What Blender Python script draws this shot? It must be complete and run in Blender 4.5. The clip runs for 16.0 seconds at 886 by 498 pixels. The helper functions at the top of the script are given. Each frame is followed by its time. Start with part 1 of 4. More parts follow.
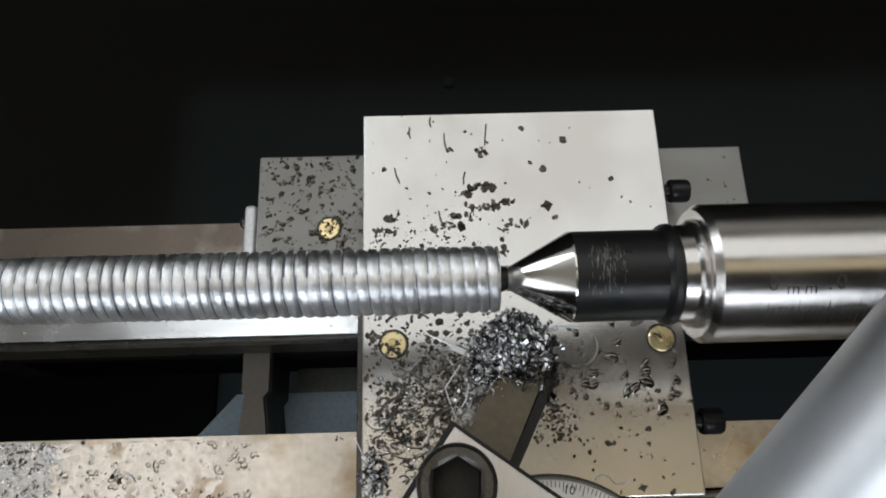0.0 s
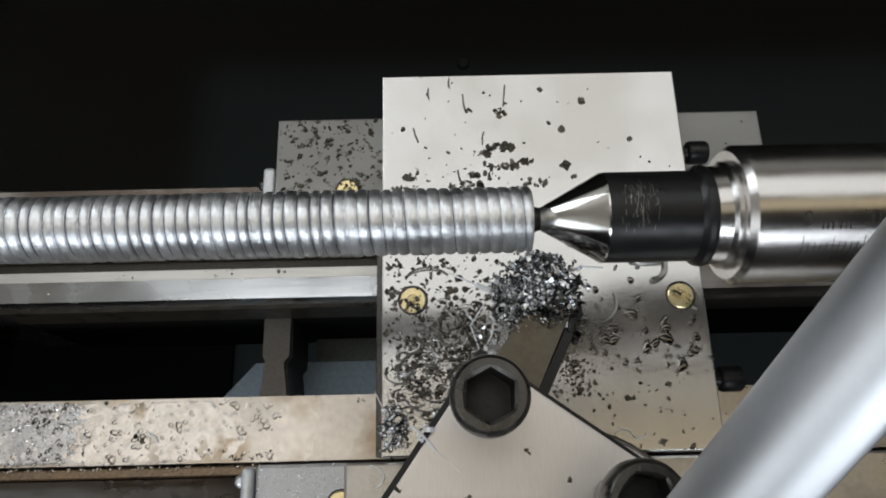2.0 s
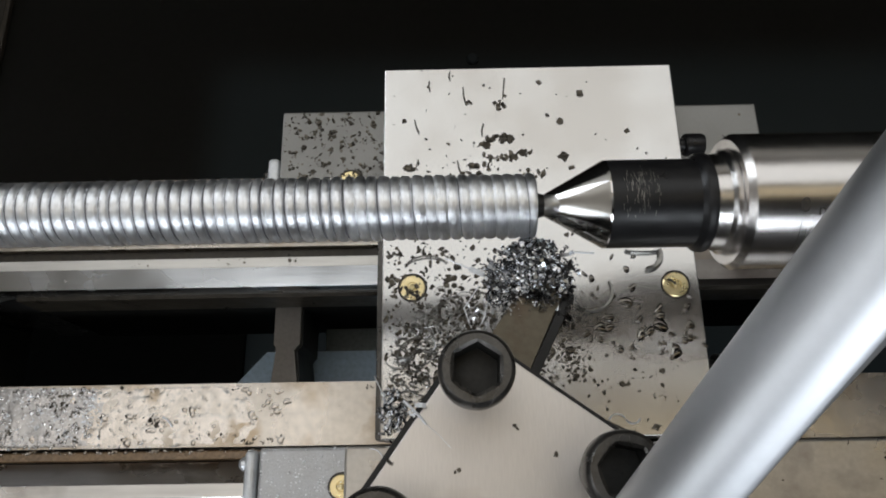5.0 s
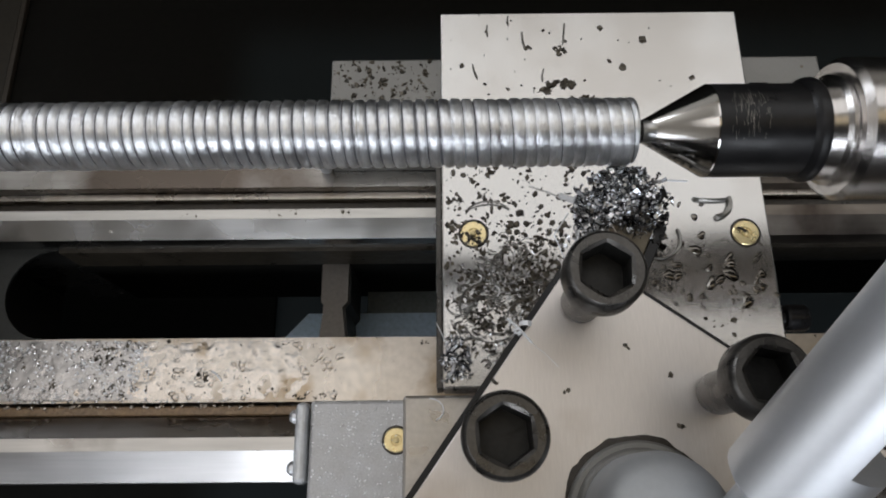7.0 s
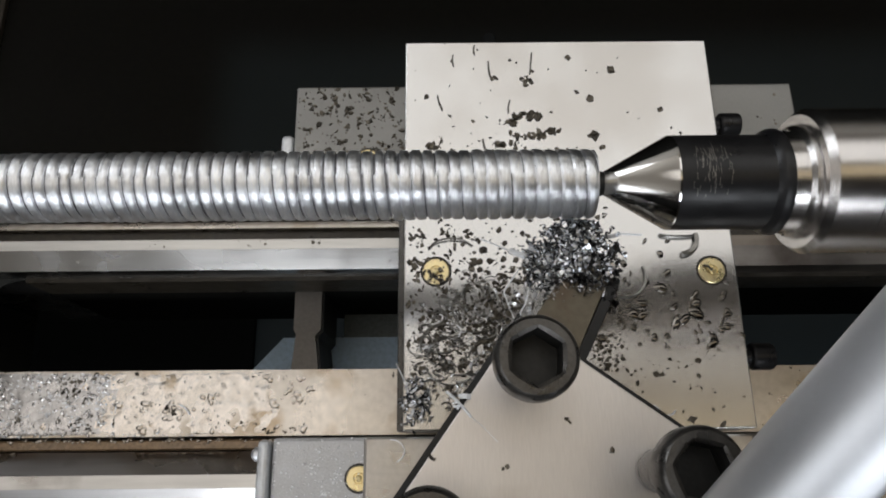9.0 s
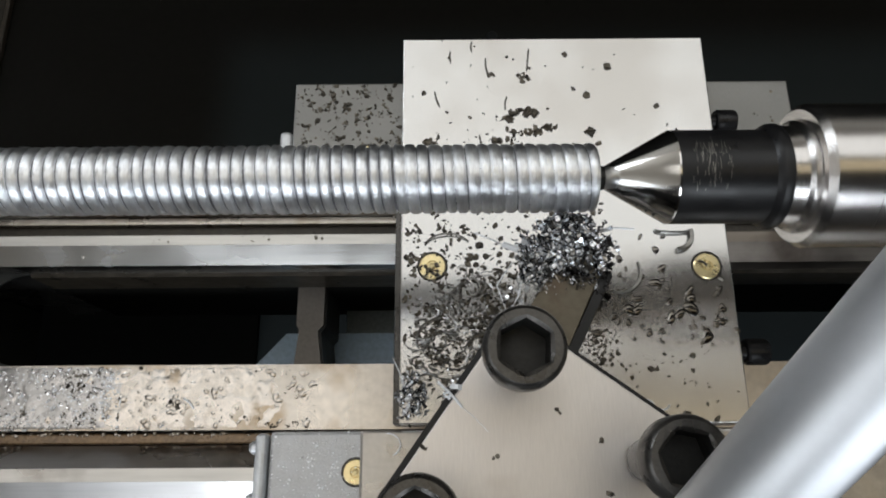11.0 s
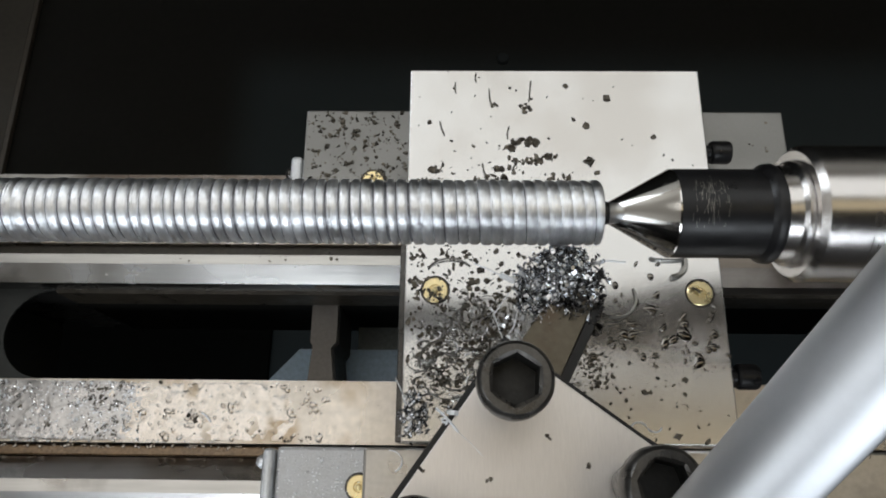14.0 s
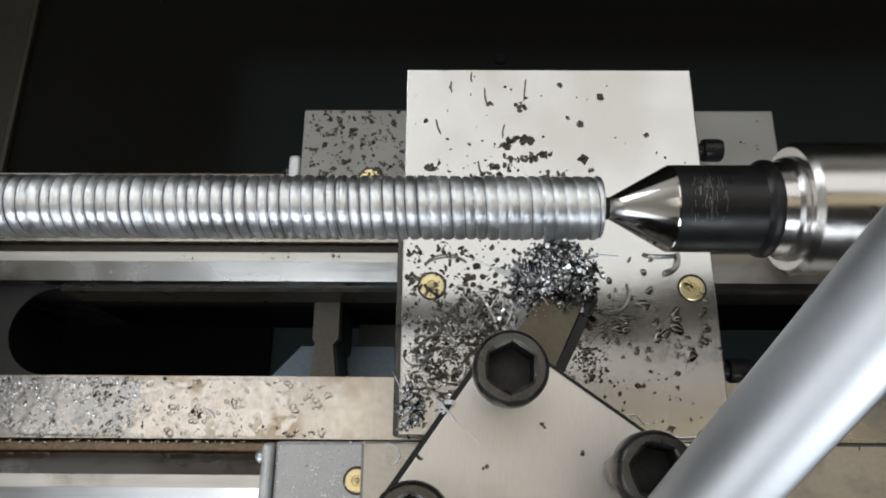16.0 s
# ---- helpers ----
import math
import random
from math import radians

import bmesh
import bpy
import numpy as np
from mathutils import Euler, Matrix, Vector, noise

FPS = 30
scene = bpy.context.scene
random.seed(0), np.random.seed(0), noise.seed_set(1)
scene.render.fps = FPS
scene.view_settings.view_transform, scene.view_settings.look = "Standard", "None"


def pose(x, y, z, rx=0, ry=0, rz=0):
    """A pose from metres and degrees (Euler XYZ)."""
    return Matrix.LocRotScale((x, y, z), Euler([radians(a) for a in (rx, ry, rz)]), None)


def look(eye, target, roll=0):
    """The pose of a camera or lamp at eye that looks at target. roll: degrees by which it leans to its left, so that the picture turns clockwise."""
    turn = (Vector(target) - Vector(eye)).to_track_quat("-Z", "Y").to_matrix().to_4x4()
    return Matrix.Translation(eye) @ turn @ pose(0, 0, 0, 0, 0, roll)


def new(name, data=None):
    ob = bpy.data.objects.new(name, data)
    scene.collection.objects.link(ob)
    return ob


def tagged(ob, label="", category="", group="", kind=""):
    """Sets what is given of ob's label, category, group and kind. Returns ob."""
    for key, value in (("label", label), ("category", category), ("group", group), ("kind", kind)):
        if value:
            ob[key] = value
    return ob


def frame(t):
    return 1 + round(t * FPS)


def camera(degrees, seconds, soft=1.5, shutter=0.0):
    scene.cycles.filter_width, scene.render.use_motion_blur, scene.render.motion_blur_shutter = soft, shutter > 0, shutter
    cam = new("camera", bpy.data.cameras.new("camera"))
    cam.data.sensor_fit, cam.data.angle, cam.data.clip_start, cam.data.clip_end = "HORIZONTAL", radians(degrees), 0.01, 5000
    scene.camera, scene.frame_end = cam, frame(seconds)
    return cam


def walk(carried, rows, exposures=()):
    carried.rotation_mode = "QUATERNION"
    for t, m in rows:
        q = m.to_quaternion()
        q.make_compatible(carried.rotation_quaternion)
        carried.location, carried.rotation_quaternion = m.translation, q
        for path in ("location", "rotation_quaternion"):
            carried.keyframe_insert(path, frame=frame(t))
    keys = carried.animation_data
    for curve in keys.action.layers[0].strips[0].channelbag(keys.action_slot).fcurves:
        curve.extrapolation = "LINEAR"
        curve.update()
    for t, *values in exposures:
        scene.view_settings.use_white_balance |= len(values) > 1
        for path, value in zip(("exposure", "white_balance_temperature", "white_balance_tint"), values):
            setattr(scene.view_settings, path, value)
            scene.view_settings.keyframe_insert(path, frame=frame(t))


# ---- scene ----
cam = camera(64.32, 16.0, soft=1.9)
PATH = [
    (0, (0.01750, -0.09147, 0.16532), (0.01946, -0.04493, 0.02274), 0.82),
    (0.5, (0.01501, -0.09510, 0.16357), (0.01659, -0.04818, 0.02111), 0.32),
    (1, (0.01275, -0.09902, 0.16196), (0.01437, -0.05181, 0.01959), 0.41),
    (1.5, (0.01316, -0.10130, 0.16259), (0.01409, -0.05425, 0.02016), -0.22),
    (2, (0.01240, -0.10194, 0.16224), (0.01337, -0.05484, 0.01983), -0.15),
    (2.5, (0.01328, -0.10155, 0.16272), (0.01385, -0.05479, 0.02020), -0.58),
    (3, (0.01333, -0.10380, 0.16240), (0.01373, -0.05683, 0.01995), -0.76),
    (3.2, (0.01326, -0.10501, 0.16335), (0.01373, -0.05817, 0.02085), -0.46),
    (5.5, (0.01302, -0.10578, 0.16493), (0.01161, -0.05879, 0.02249), -2.67),
    (6, (0.01174, -0.10986, 0.16215), (0.01058, -0.06270, 0.01976), -2.33),
    (6.5, (0.00271, -0.11764, 0.15759), (0.00191, -0.07062, 0.01515), -1.70),
    (7, (-0.00378, -0.11512, 0.15588), (-0.00435, -0.06884, 0.01319), -1.15),
    (7.5, (-0.00168, -0.11145, 0.15785), (-0.00201, -0.06545, 0.01508), -0.86),
    (8, (-0.00056, -0.10825, 0.15951), (-0.00060, -0.06305, 0.01648), -0.59),
    (8.5, (0.00061, -0.10381, 0.15840), (0.00099, -0.05921, 0.01519), -0.11),
    (9, (0.00304, -0.10404, 0.15664), (0.00314, -0.05962, 0.01337), -0.37),
    (9.5, (0.00375, -0.10385, 0.15788), (0.00353, -0.05939, 0.01462), -0.71),
    (9.7, (0.00385, -0.10634, 0.15717), (0.00375, -0.06173, 0.01396), -0.55),
    (12, (0.00285, -0.10402, 0.15810), (0.00149, -0.05984, 0.01476), -1.79),
    (12.5, (0.00307, -0.10340, 0.16062), (0.00126, -0.05905, 0.01733), -2.09),
    (13, (0.00213, -0.10291, 0.16228), (0.00013, -0.05796, 0.01919), -2.18),
    (13.5, (0.00258, -0.10322, 0.16597), (0.00034, -0.05760, 0.02309), -2.37),
    (14, (0.00251, -0.10378, 0.16482), (0.00032, -0.05762, 0.02212), -2.21),
    (14.5, (0.00103, -0.10362, 0.16333), (-0.00073, -0.05795, 0.02046), -1.78),
    (15, (0.00130, -0.10619, 0.16524), (-0.00019, -0.06030, 0.02244), -1.45),
    (15.5, (0.00241, -0.10567, 0.16582), (0.00112, -0.05973, 0.02303), -1.28),
    (16, (0.00106, -0.10566, 0.16689), (-0.00023, -0.05927, 0.02425), -1.26),
]
EXPOSURES = [(0, -0.1, 6500, 10), (3.2, -0.08, 6500, 10), (5.5, -0.12, 6540, 11.5), (7, -0.2, 6560, 13), (9, -0.08, 6680, 12.5), (9.6, 0.05, 6640, 11.5), (12, 0.02, 6520, 10), (16, 0.02, 6520, 10)]
walk(cam, [(t, look(eye, target, roll)) for t, eye, target, roll in PATH], EXPOSURES)

# ---- light: ceiling panel behind the lathe, a work lamp in front ----
world = bpy.data.worlds.new("workshop_air")
scene.world = world
world.use_nodes = True
world.node_tree.nodes["Background"].inputs[0].default_value = (0.9, 0.95, 1.0, 1)
world.node_tree.nodes["Background"].inputs[1].default_value = 0.02


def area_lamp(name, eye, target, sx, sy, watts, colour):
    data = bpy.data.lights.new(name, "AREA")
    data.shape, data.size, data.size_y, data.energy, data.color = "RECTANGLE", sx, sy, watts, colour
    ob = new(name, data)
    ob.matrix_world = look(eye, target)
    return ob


# Unseen panel, sized to give the broad white reflections in the steel.
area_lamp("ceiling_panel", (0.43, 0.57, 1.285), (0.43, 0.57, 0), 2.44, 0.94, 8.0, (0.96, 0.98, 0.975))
# Two added fill lamps stand in for pale and tan ceiling in reflections.
area_lamp("side_ceiling_fill", (-0.60, -0.09, 1.285), (-0.60, -0.09, 0), 0.9, 0.54, 1.75, (1.0, 0.98, 0.95))
area_lamp("warm_ceiling_fill", (0.75, -0.13, 1.285), (0.75, -0.13, 0), 1.8, 0.46, 1.3, (1.0, 0.82, 0.5))
area_lamp("work_lamp", (0.02, -1.05, 0.68), (0.02, -0.06, 0.04), 1.1, 0.36, 7.6, (0.86, 0.93, 1.0))
# Unseen windows assumed from side reflections and screw shadows; no openings are built.
area_lamp("west_window_light", (-2.3, -1.1, 0.78), (0, -0.1, 0.05), 1.5, 0.9, 11, (0.88, 0.94, 1.0))
area_lamp("window_light", (-1.75, 1.1, 0.95), (0, -0.1, 0.05), 1.0, 0.6, 9, (0.86, 0.93, 1.0))

# ---- materials ----


def material(name, colour, rough=0.5, metal=0.0, vary=0.15, scale=40.0, fine=900.0, bump=0.0, bump_scale=600.0, stretch=None,
             stain=None, stain_scale=25.0, stain_at=0.6, rough_vary=0.1, coat=0.0, per_piece=0.0, spec=0.5):
    mat = bpy.data.materials.new(name)
    mat.use_nodes = True
    nt = mat.node_tree
    bsdf = nt.nodes["Principled BSDF"]
    n, li = nt.nodes.new, nt.links.new
    coord = n("ShaderNodeTexCoord")
    mapping = n("ShaderNodeMapping")
    li(coord.outputs["Object"], mapping.inputs[0])
    if stretch:
        mapping.inputs["Scale"].default_value = stretch
    big, small = n("ShaderNodeTexNoise"), n("ShaderNodeTexNoise")
    big.inputs["Scale"].default_value, big.inputs["Detail"].default_value = scale, 4
    small.inputs["Scale"].default_value, small.inputs["Detail"].default_value = fine, 3
    li(coord.outputs["Object"], big.inputs["Vector"])
    li(mapping.outputs[0], small.inputs["Vector"])
    add = n("ShaderNodeMath")
    add.operation = "ADD"
    li(big.outputs["Fac"], add.inputs[0])
    li(small.outputs["Fac"], add.inputs[1])
    ramp = n("ShaderNodeMapRange")
    ramp.inputs["From Min"].default_value, ramp.inputs["From Max"].default_value = 0.6, 1.4
    ramp.inputs["To Min"].default_value, ramp.inputs["To Max"].default_value = 1 - vary, 1 + vary
    li(add.outputs[0], ramp.inputs["Value"])
    tone = n("ShaderNodeVectorMath")
    tone.operation = "SCALE"
    tone.inputs[0].default_value = colour[:3]
    li(ramp.outputs[0], tone.inputs["Scale"])
    out = tone.outputs[0]
    if per_piece:
        geo = n("ShaderNodeNewGeometry")
        pr = n("ShaderNodeMapRange")
        pr.inputs["To Min"].default_value, pr.inputs["To Max"].default_value = 1 - per_piece, 1 + per_piece
        li(geo.outputs["Random Per Island"], pr.inputs["Value"])
        tone2 = n("ShaderNodeVectorMath")
        tone2.operation = "SCALE"
        li(out, tone2.inputs[0])
        li(pr.outputs[0], tone2.inputs["Scale"])
        out = tone2.outputs[0]
    if stain:
        patch = n("ShaderNodeTexNoise")
        patch.inputs["Scale"].default_value, patch.inputs["Detail"].default_value = stain_scale, 6
        li(coord.outputs["Object"], patch.inputs["Vector"])
        edge = n("ShaderNodeMapRange")
        edge.inputs["From Min"].default_value, edge.inputs["From Max"].default_value = stain_at - 0.06, stain_at + 0.1
        li(patch.outputs["Fac"], edge.inputs["Value"])
        mix = n("ShaderNodeMix")
        mix.data_type = "RGBA"
        li(edge.outputs[0], mix.inputs["Factor"])
        li(out, mix.inputs["A"])
        mix.inputs["B"].default_value = (*stain[:3], 1)
        out = mix.outputs["Result"]
    li(out, bsdf.inputs["Base Color"])
    rr = n("ShaderNodeMapRange")
    rr.inputs["From Min"].default_value, rr.inputs["From Max"].default_value = 0.3, 0.7
    rr.inputs["To Min"].default_value, rr.inputs["To Max"].default_value = max(0.02, rough - rough_vary), min(1, rough + rough_vary)
    li(big.outputs["Fac"], rr.inputs["Value"])
    li(rr.outputs[0], bsdf.inputs["Roughness"])
    bsdf.inputs["Metallic"].default_value = metal
    bsdf.inputs["Coat Weight"].default_value = coat
    bsdf.inputs["Coat Roughness"].default_value = 0.08
    bsdf.inputs["Specular IOR Level"].default_value = spec
    if bump:
        tex = n("ShaderNodeTexNoise")
        tex.inputs["Scale"].default_value, tex.inputs["Detail"].default_value = bump_scale, 4
        li(mapping.outputs[0], tex.inputs["Vector"])
        b = n("ShaderNodeBump")
        b.inputs["Strength"].default_value, b.inputs["Distance"].default_value = bump, 0.0002
        li(tex.outputs["Fac"], b.inputs["Height"])
        li(b.outputs[0], bsdf.inputs["Normal"])
    return mat


ground_steel = material("ground_steel", (0.61, 0.602, 0.588), 0.20, 1.0, 0.06, 30, 500, 0.10, 500, (14, 1, 1), (0.53, 0.51, 0.485), 26, 0.54, rough_vary=0.03)
oily_steel = material("oily_steel", (0.61, 0.565, 0.51), 0.30, 1.0, 0.14, 60, 500, 0.35, 220, None, (0.42, 0.34, 0.25), 70, 0.58)
way_steel = material("way_steel", (0.44, 0.43, 0.415), 0.26, 1.0, 0.14, 50, 700, 0.12, 300, (0.05, 1, 1), (0.10, 0.09, 0.08), 40, 0.62)
cast_grey = material("cast_grey", (0.30, 0.305, 0.31), 0.48, 0.35, 0.22, 120, 1800, 0.5, 1500)
ground_dull = material("ground_dull", (0.27, 0.268, 0.258), 0.50, 0.85, 0.1, 80, 900, 0.2, 700, (8, 1, 1))
wing_paint = material("wing_paint", (0.50, 0.505, 0.515), 0.36, 0.5, 0.2, 200, 2200, 0.6, 1800)
post_steel = material("post_steel", (0.745, 0.71, 0.68), 0.46, 1.0, 0.07, 30, 500, 0.10, 500, (14, 1, 1), (0.52, 0.46, 0.40), 30, 0.54, rough_vary=0.05)
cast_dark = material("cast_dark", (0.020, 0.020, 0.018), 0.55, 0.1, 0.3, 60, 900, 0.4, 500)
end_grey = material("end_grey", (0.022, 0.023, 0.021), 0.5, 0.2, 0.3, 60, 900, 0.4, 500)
cast_rib = material("cast_rib", (0.14, 0.126, 0.112), 0.55, 0.2, 0.2, 60, 900, 0.4, 500)
grime = material("grime", (0.034, 0.027, 0.020), 0.5, 0.1, 0.4, 200, 1500, 0.5, 900)
rim_brown = material("rim_brown", (0.036, 0.03, 0.022), 0.35, 0.3, 0.5, 150, 900, 0.6, 500)
rust_oil = material("rust_oil", (0.25, 0.17, 0.10), 0.30, 0.2, 0.5, 150, 900, 0.6, 500)
black_oxide = material("black_oxide", (0.010, 0.010, 0.011), 0.36, 0.0, 0.3, 200, 2500, 0.15, 1500, spec=0.35)
black_worn = material("black_worn", (0.085, 0.081, 0.076), 0.30, 0.85, 0.3, 300, 2500, 0.2, 1500)
socket_black = material("socket_black", (0.012, 0.012, 0.011), 0.45, 0.3, 0.6, 300, 1500, 0.5, 900)
polished = material("polished_steel", (0.70, 0.69, 0.67), 0.10, 1.0, 0.04, 100, 1500, 0.03, 900, (1, 25, 25), rough_vary=0.02)
quill_steel = material("quill_steel", (0.63, 0.61, 0.595), 0.21, 1.0, 0.08, 60, 900, 0.14, 900, (20, 1, 1), rough_vary=0.04)
aluminium = material("turned_aluminium", (0.88, 0.90, 0.93), 0.37, 1.0, 0.20, 220, 800, 1.0, 650, (5, 1, 1), rough_vary=0.08)
groove_dark = material("groove_dark", (0.16, 0.16, 0.175), 0.35, 0.6, 0.4, 300, 1500)
satin = material("satin_chrome", (0.75, 0.77, 0.80), 0.46, 1.0, 0.03, 40, 900, 0.05, 900, rough_vary=0.05)
hub_grey = material("hub_grey", (0.42, 0.44, 0.46), 0.62, 0.5, 0.05, 60, 900, 0.1, 900)
brass = material("brass", (0.88, 0.74, 0.42), 0.33, 1.0, 0.12, 300, 2000, 0.2, 1500)
engraved = material("engraved_black", (0.03, 0.025, 0.02), 0.5)
dial_white = material("dial_white", (0.62, 0.60, 0.57), 0.35, 0.6, 0.05, 100)
chip_dark = material("chip_dark", (0.105, 0.092, 0.072), 0.34, 0.45, 0.4, 300, 2500, 0.4, 1800, per_piece=0.7)
chip_black = material("chip_black", (0.065, 0.062, 0.062), 0.28, 0.8, 0.4, 300, 2500, 0.4, 1800, per_piece=0.8)
chip_bright = material("chip_bright", (0.50, 0.515, 0.54), 0.14, 1.0, 0.2, 300, 2500, 0.5, 1800, per_piece=0.9)
filing = material("filing", (0.75, 0.75, 0.76), 0.28, 0.95, 0.2, 300, per_piece=0.4)
glitter = material("glitter", (0.93, 0.94, 0.95), 0.4, 0.0, 0.1, 300)
silver_chip = material("silver_chip", (0.85, 0.87, 0.90), 0.45, 0.35, 0.1, 300)
wire_dull = material("wire_dull", (0.27, 0.262, 0.245), 0.33, 0.8, 0.3, 300, 1500)
scuffed = material("scuffed", (0.28, 0.265, 0.24), 0.45, 0.5, 0.2, 300)
clear_oil = material("clear_oil", (0.21, 0.197, 0.178), 0.10, 1.0, 0.08, 300, per_piece=0.25, rough_vary=0.03)
wet_bright = material("wet_bright", (0.58, 0.57, 0.565), 0.16, 1.0, 0.1, 300, per_piece=0.35)
way_film = material("way_film", (0.60, 0.56, 0.515), 0.20, 1.0, 0.15, 200, 600, 0.0, 300, None, (0.33, 0.27, 0.20), 120, 0.60)
slurry = material("grey_slurry", (0.54, 0.525, 0.515), 0.30, 1.0, 0.25, 200, 900, 0.15, 700, None, (0.24, 0.24, 0.235), 90, 0.64)
way_brown = material("way_brown", (0.20, 0.175, 0.15), 0.38, 0.9, 0.2, 45, 700, 0.2, 300, (0.05, 1, 1), (0.07, 0.055, 0.045), 35, 0.55)
vee_steel = material("vee_steel", (0.46, 0.45, 0.445), 0.31, 1.0, 0.14, 45, 700, 0.15, 300, (0.05, 1, 1), (0.26, 0.24, 0.22), 30, 0.66)
plate_worn = material("plate_worn", (0.47, 0.45, 0.425), 0.34, 1.0, 0.12, 60, 700, 0.25, 400, None, (0.30, 0.27, 0.24), 60, 0.57)
rear_dull = material("rear_dull", (0.37, 0.36, 0.345), 0.30, 1.0, 0.2, 40, 600, 0.15, 300, (0.1, 1, 1), (0.12, 0.10, 0.085), 22, 0.50)
crest_dull = material("crest_dull", (0.55, 0.535, 0.51), 0.36, 0.95, 0.2, 35, 500, 0.2, 300, (0.1, 1, 1), (0.14, 0.12, 0.10), 28, 0.64)
tool_steel = material("tool_steel", (0.13, 0.113, 0.085), 0.45, 0.7, 0.2, 100, 900, 0.3, 700, None, (0.10, 0.07, 0.05), 90, 0.58)
lit_tray_blue = material("lit_tray_blue", (0.38, 0.52, 0.66), 0.55, 0.0, 0.2, 30, 700, 0.2, 400)
dim_tray_grey = material("dim_tray_grey", (0.20, 0.235, 0.24), 0.5, 0.0, 0.3, 40, 700, 0.2, 400)
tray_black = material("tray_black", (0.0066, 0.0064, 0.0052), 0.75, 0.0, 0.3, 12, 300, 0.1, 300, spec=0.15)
tray_dull = material("tray_dull", (0.011, 0.014, 0.0155), 0.7, 0.0, 0.3, 14, 300, 0.1, 300, spec=0.2)
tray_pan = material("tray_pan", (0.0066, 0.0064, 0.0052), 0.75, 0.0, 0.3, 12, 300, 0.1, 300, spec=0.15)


def lit_zone(mat, colour, x0, x1, y0, y1):
    """Paints a soft lit area into the colour, ending at limits in x and y, in metres of the object."""
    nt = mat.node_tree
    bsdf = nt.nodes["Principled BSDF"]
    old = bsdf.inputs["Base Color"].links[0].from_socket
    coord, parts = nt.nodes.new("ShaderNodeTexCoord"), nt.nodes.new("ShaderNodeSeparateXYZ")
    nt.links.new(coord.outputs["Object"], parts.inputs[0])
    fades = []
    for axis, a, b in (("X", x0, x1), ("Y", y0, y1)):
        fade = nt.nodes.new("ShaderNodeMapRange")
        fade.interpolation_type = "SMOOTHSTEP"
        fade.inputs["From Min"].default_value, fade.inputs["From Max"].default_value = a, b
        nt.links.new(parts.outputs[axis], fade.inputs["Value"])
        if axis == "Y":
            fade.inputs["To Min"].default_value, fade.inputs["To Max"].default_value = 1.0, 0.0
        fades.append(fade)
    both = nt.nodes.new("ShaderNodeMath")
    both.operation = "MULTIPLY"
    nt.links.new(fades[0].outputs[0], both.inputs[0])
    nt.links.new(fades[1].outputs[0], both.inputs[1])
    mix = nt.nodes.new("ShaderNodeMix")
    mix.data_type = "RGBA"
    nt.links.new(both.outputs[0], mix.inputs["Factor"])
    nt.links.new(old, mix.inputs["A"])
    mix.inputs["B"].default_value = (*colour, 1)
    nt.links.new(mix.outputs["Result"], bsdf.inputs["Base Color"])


# The faint bluish light on the pan is painted into its colour.
lit_zone(tray_pan, (0.017, 0.022, 0.0235), -0.116, -0.088, 0.078, 0.112)
seam_brown = material("seam_brown", (0.05, 0.042, 0.033), 0.5, 0.0, 0.3, 60, 500)
slot_shade_black = material("slot_shade_black", (0.0035, 0.0037, 0.0034), 0.9, 0.0, 0.3, 12, 300, 0.1, 300, spec=0.03)
skirt_brown = material("skirt_brown", (0.028, 0.024, 0.017), 0.6, 0.0, 0.3, 30, 400)
wiper_steel = material("wiper_steel", (0.64, 0.66, 0.68), 0.42, 0.6, 0.15, 200, 900, 0.2, 700)
wall_paint = material("wall_paint", (0.65, 0.625, 0.58), 0.8, 0.0, 0.05, 3, 80)
ceiling_paint = material("ceiling_paint", (0.82, 0.755, 0.665), 0.8, 0.0, 0.04, 3, 80)
reflection_dark = material("reflection_dark", (0.06, 0.052, 0.045), 0.8, 0.0, 0.1, 3, 80)
dark_bar_brown = material("dark_bar_brown", (0.07, 0.055, 0.04), 0.6, 0.0, 0.2, 8, 120)
bench_wood = material("bench_wood", (0.14, 0.11, 0.08), 0.6, 0.0, 0.2, 8, 120)

# ---- helpers: all shapes are given in millimetres of the world ----
MM = 0.001
MOVING = []


def thing(name, base, label="", category="", group="", kind="", moving=False):
    ob = new(name)
    ob.empty_display_size = 0.01
    ob.location = [c * MM for c in base]
    tagged(ob, label, category, group, kind)
    ob["base"] = list(base)
    if moving:
        MOVING.append(ob)
    return ob


def part(name, bm, mat, parent=None, label="", smooth=None):
    """Links a bmesh in world millimetres as one mesh, under a thing or a part of it."""
    base = Vector((0, 0, 0))
    up = parent
    while up is not None:
        base += Vector(up.location) / MM
        up = up.parent
    bmesh.ops.translate(bm, verts=bm.verts, vec=-base)
    bmesh.ops.scale(bm, verts=bm.verts, vec=(MM, MM, MM))
    bmesh.ops.recalc_face_normals(bm, faces=bm.faces)
    if smooth is not None:
        for f in bm.faces:
            f.smooth = True
        for e in bm.edges:
            if len(e.link_faces) == 2 and e.calc_face_angle(0) > radians(smooth):
                e.smooth = False
    me = bpy.data.meshes.new(name)
    bm.to_mesh(me)
    bm.free()
    me.materials.append(mat)
    ob = new(name, me)
    ob.parent = parent
    if label:
        tagged(ob, label)
    return ob


def solo(name, bm, mat, label, category, kind="", base=(0, 0, 0), smooth=None, moving=False, group=""):
    """A thing of one mesh, its origin at base."""
    bmesh.ops.translate(bm, verts=bm.verts, vec=-Vector(base))
    ob = part(name, bm, mat, None, "", smooth)
    ob.location = [c * MM for c in base]
    tagged(ob, label, category, group, kind)
    if moving:
        MOVING.append(ob)
    return ob


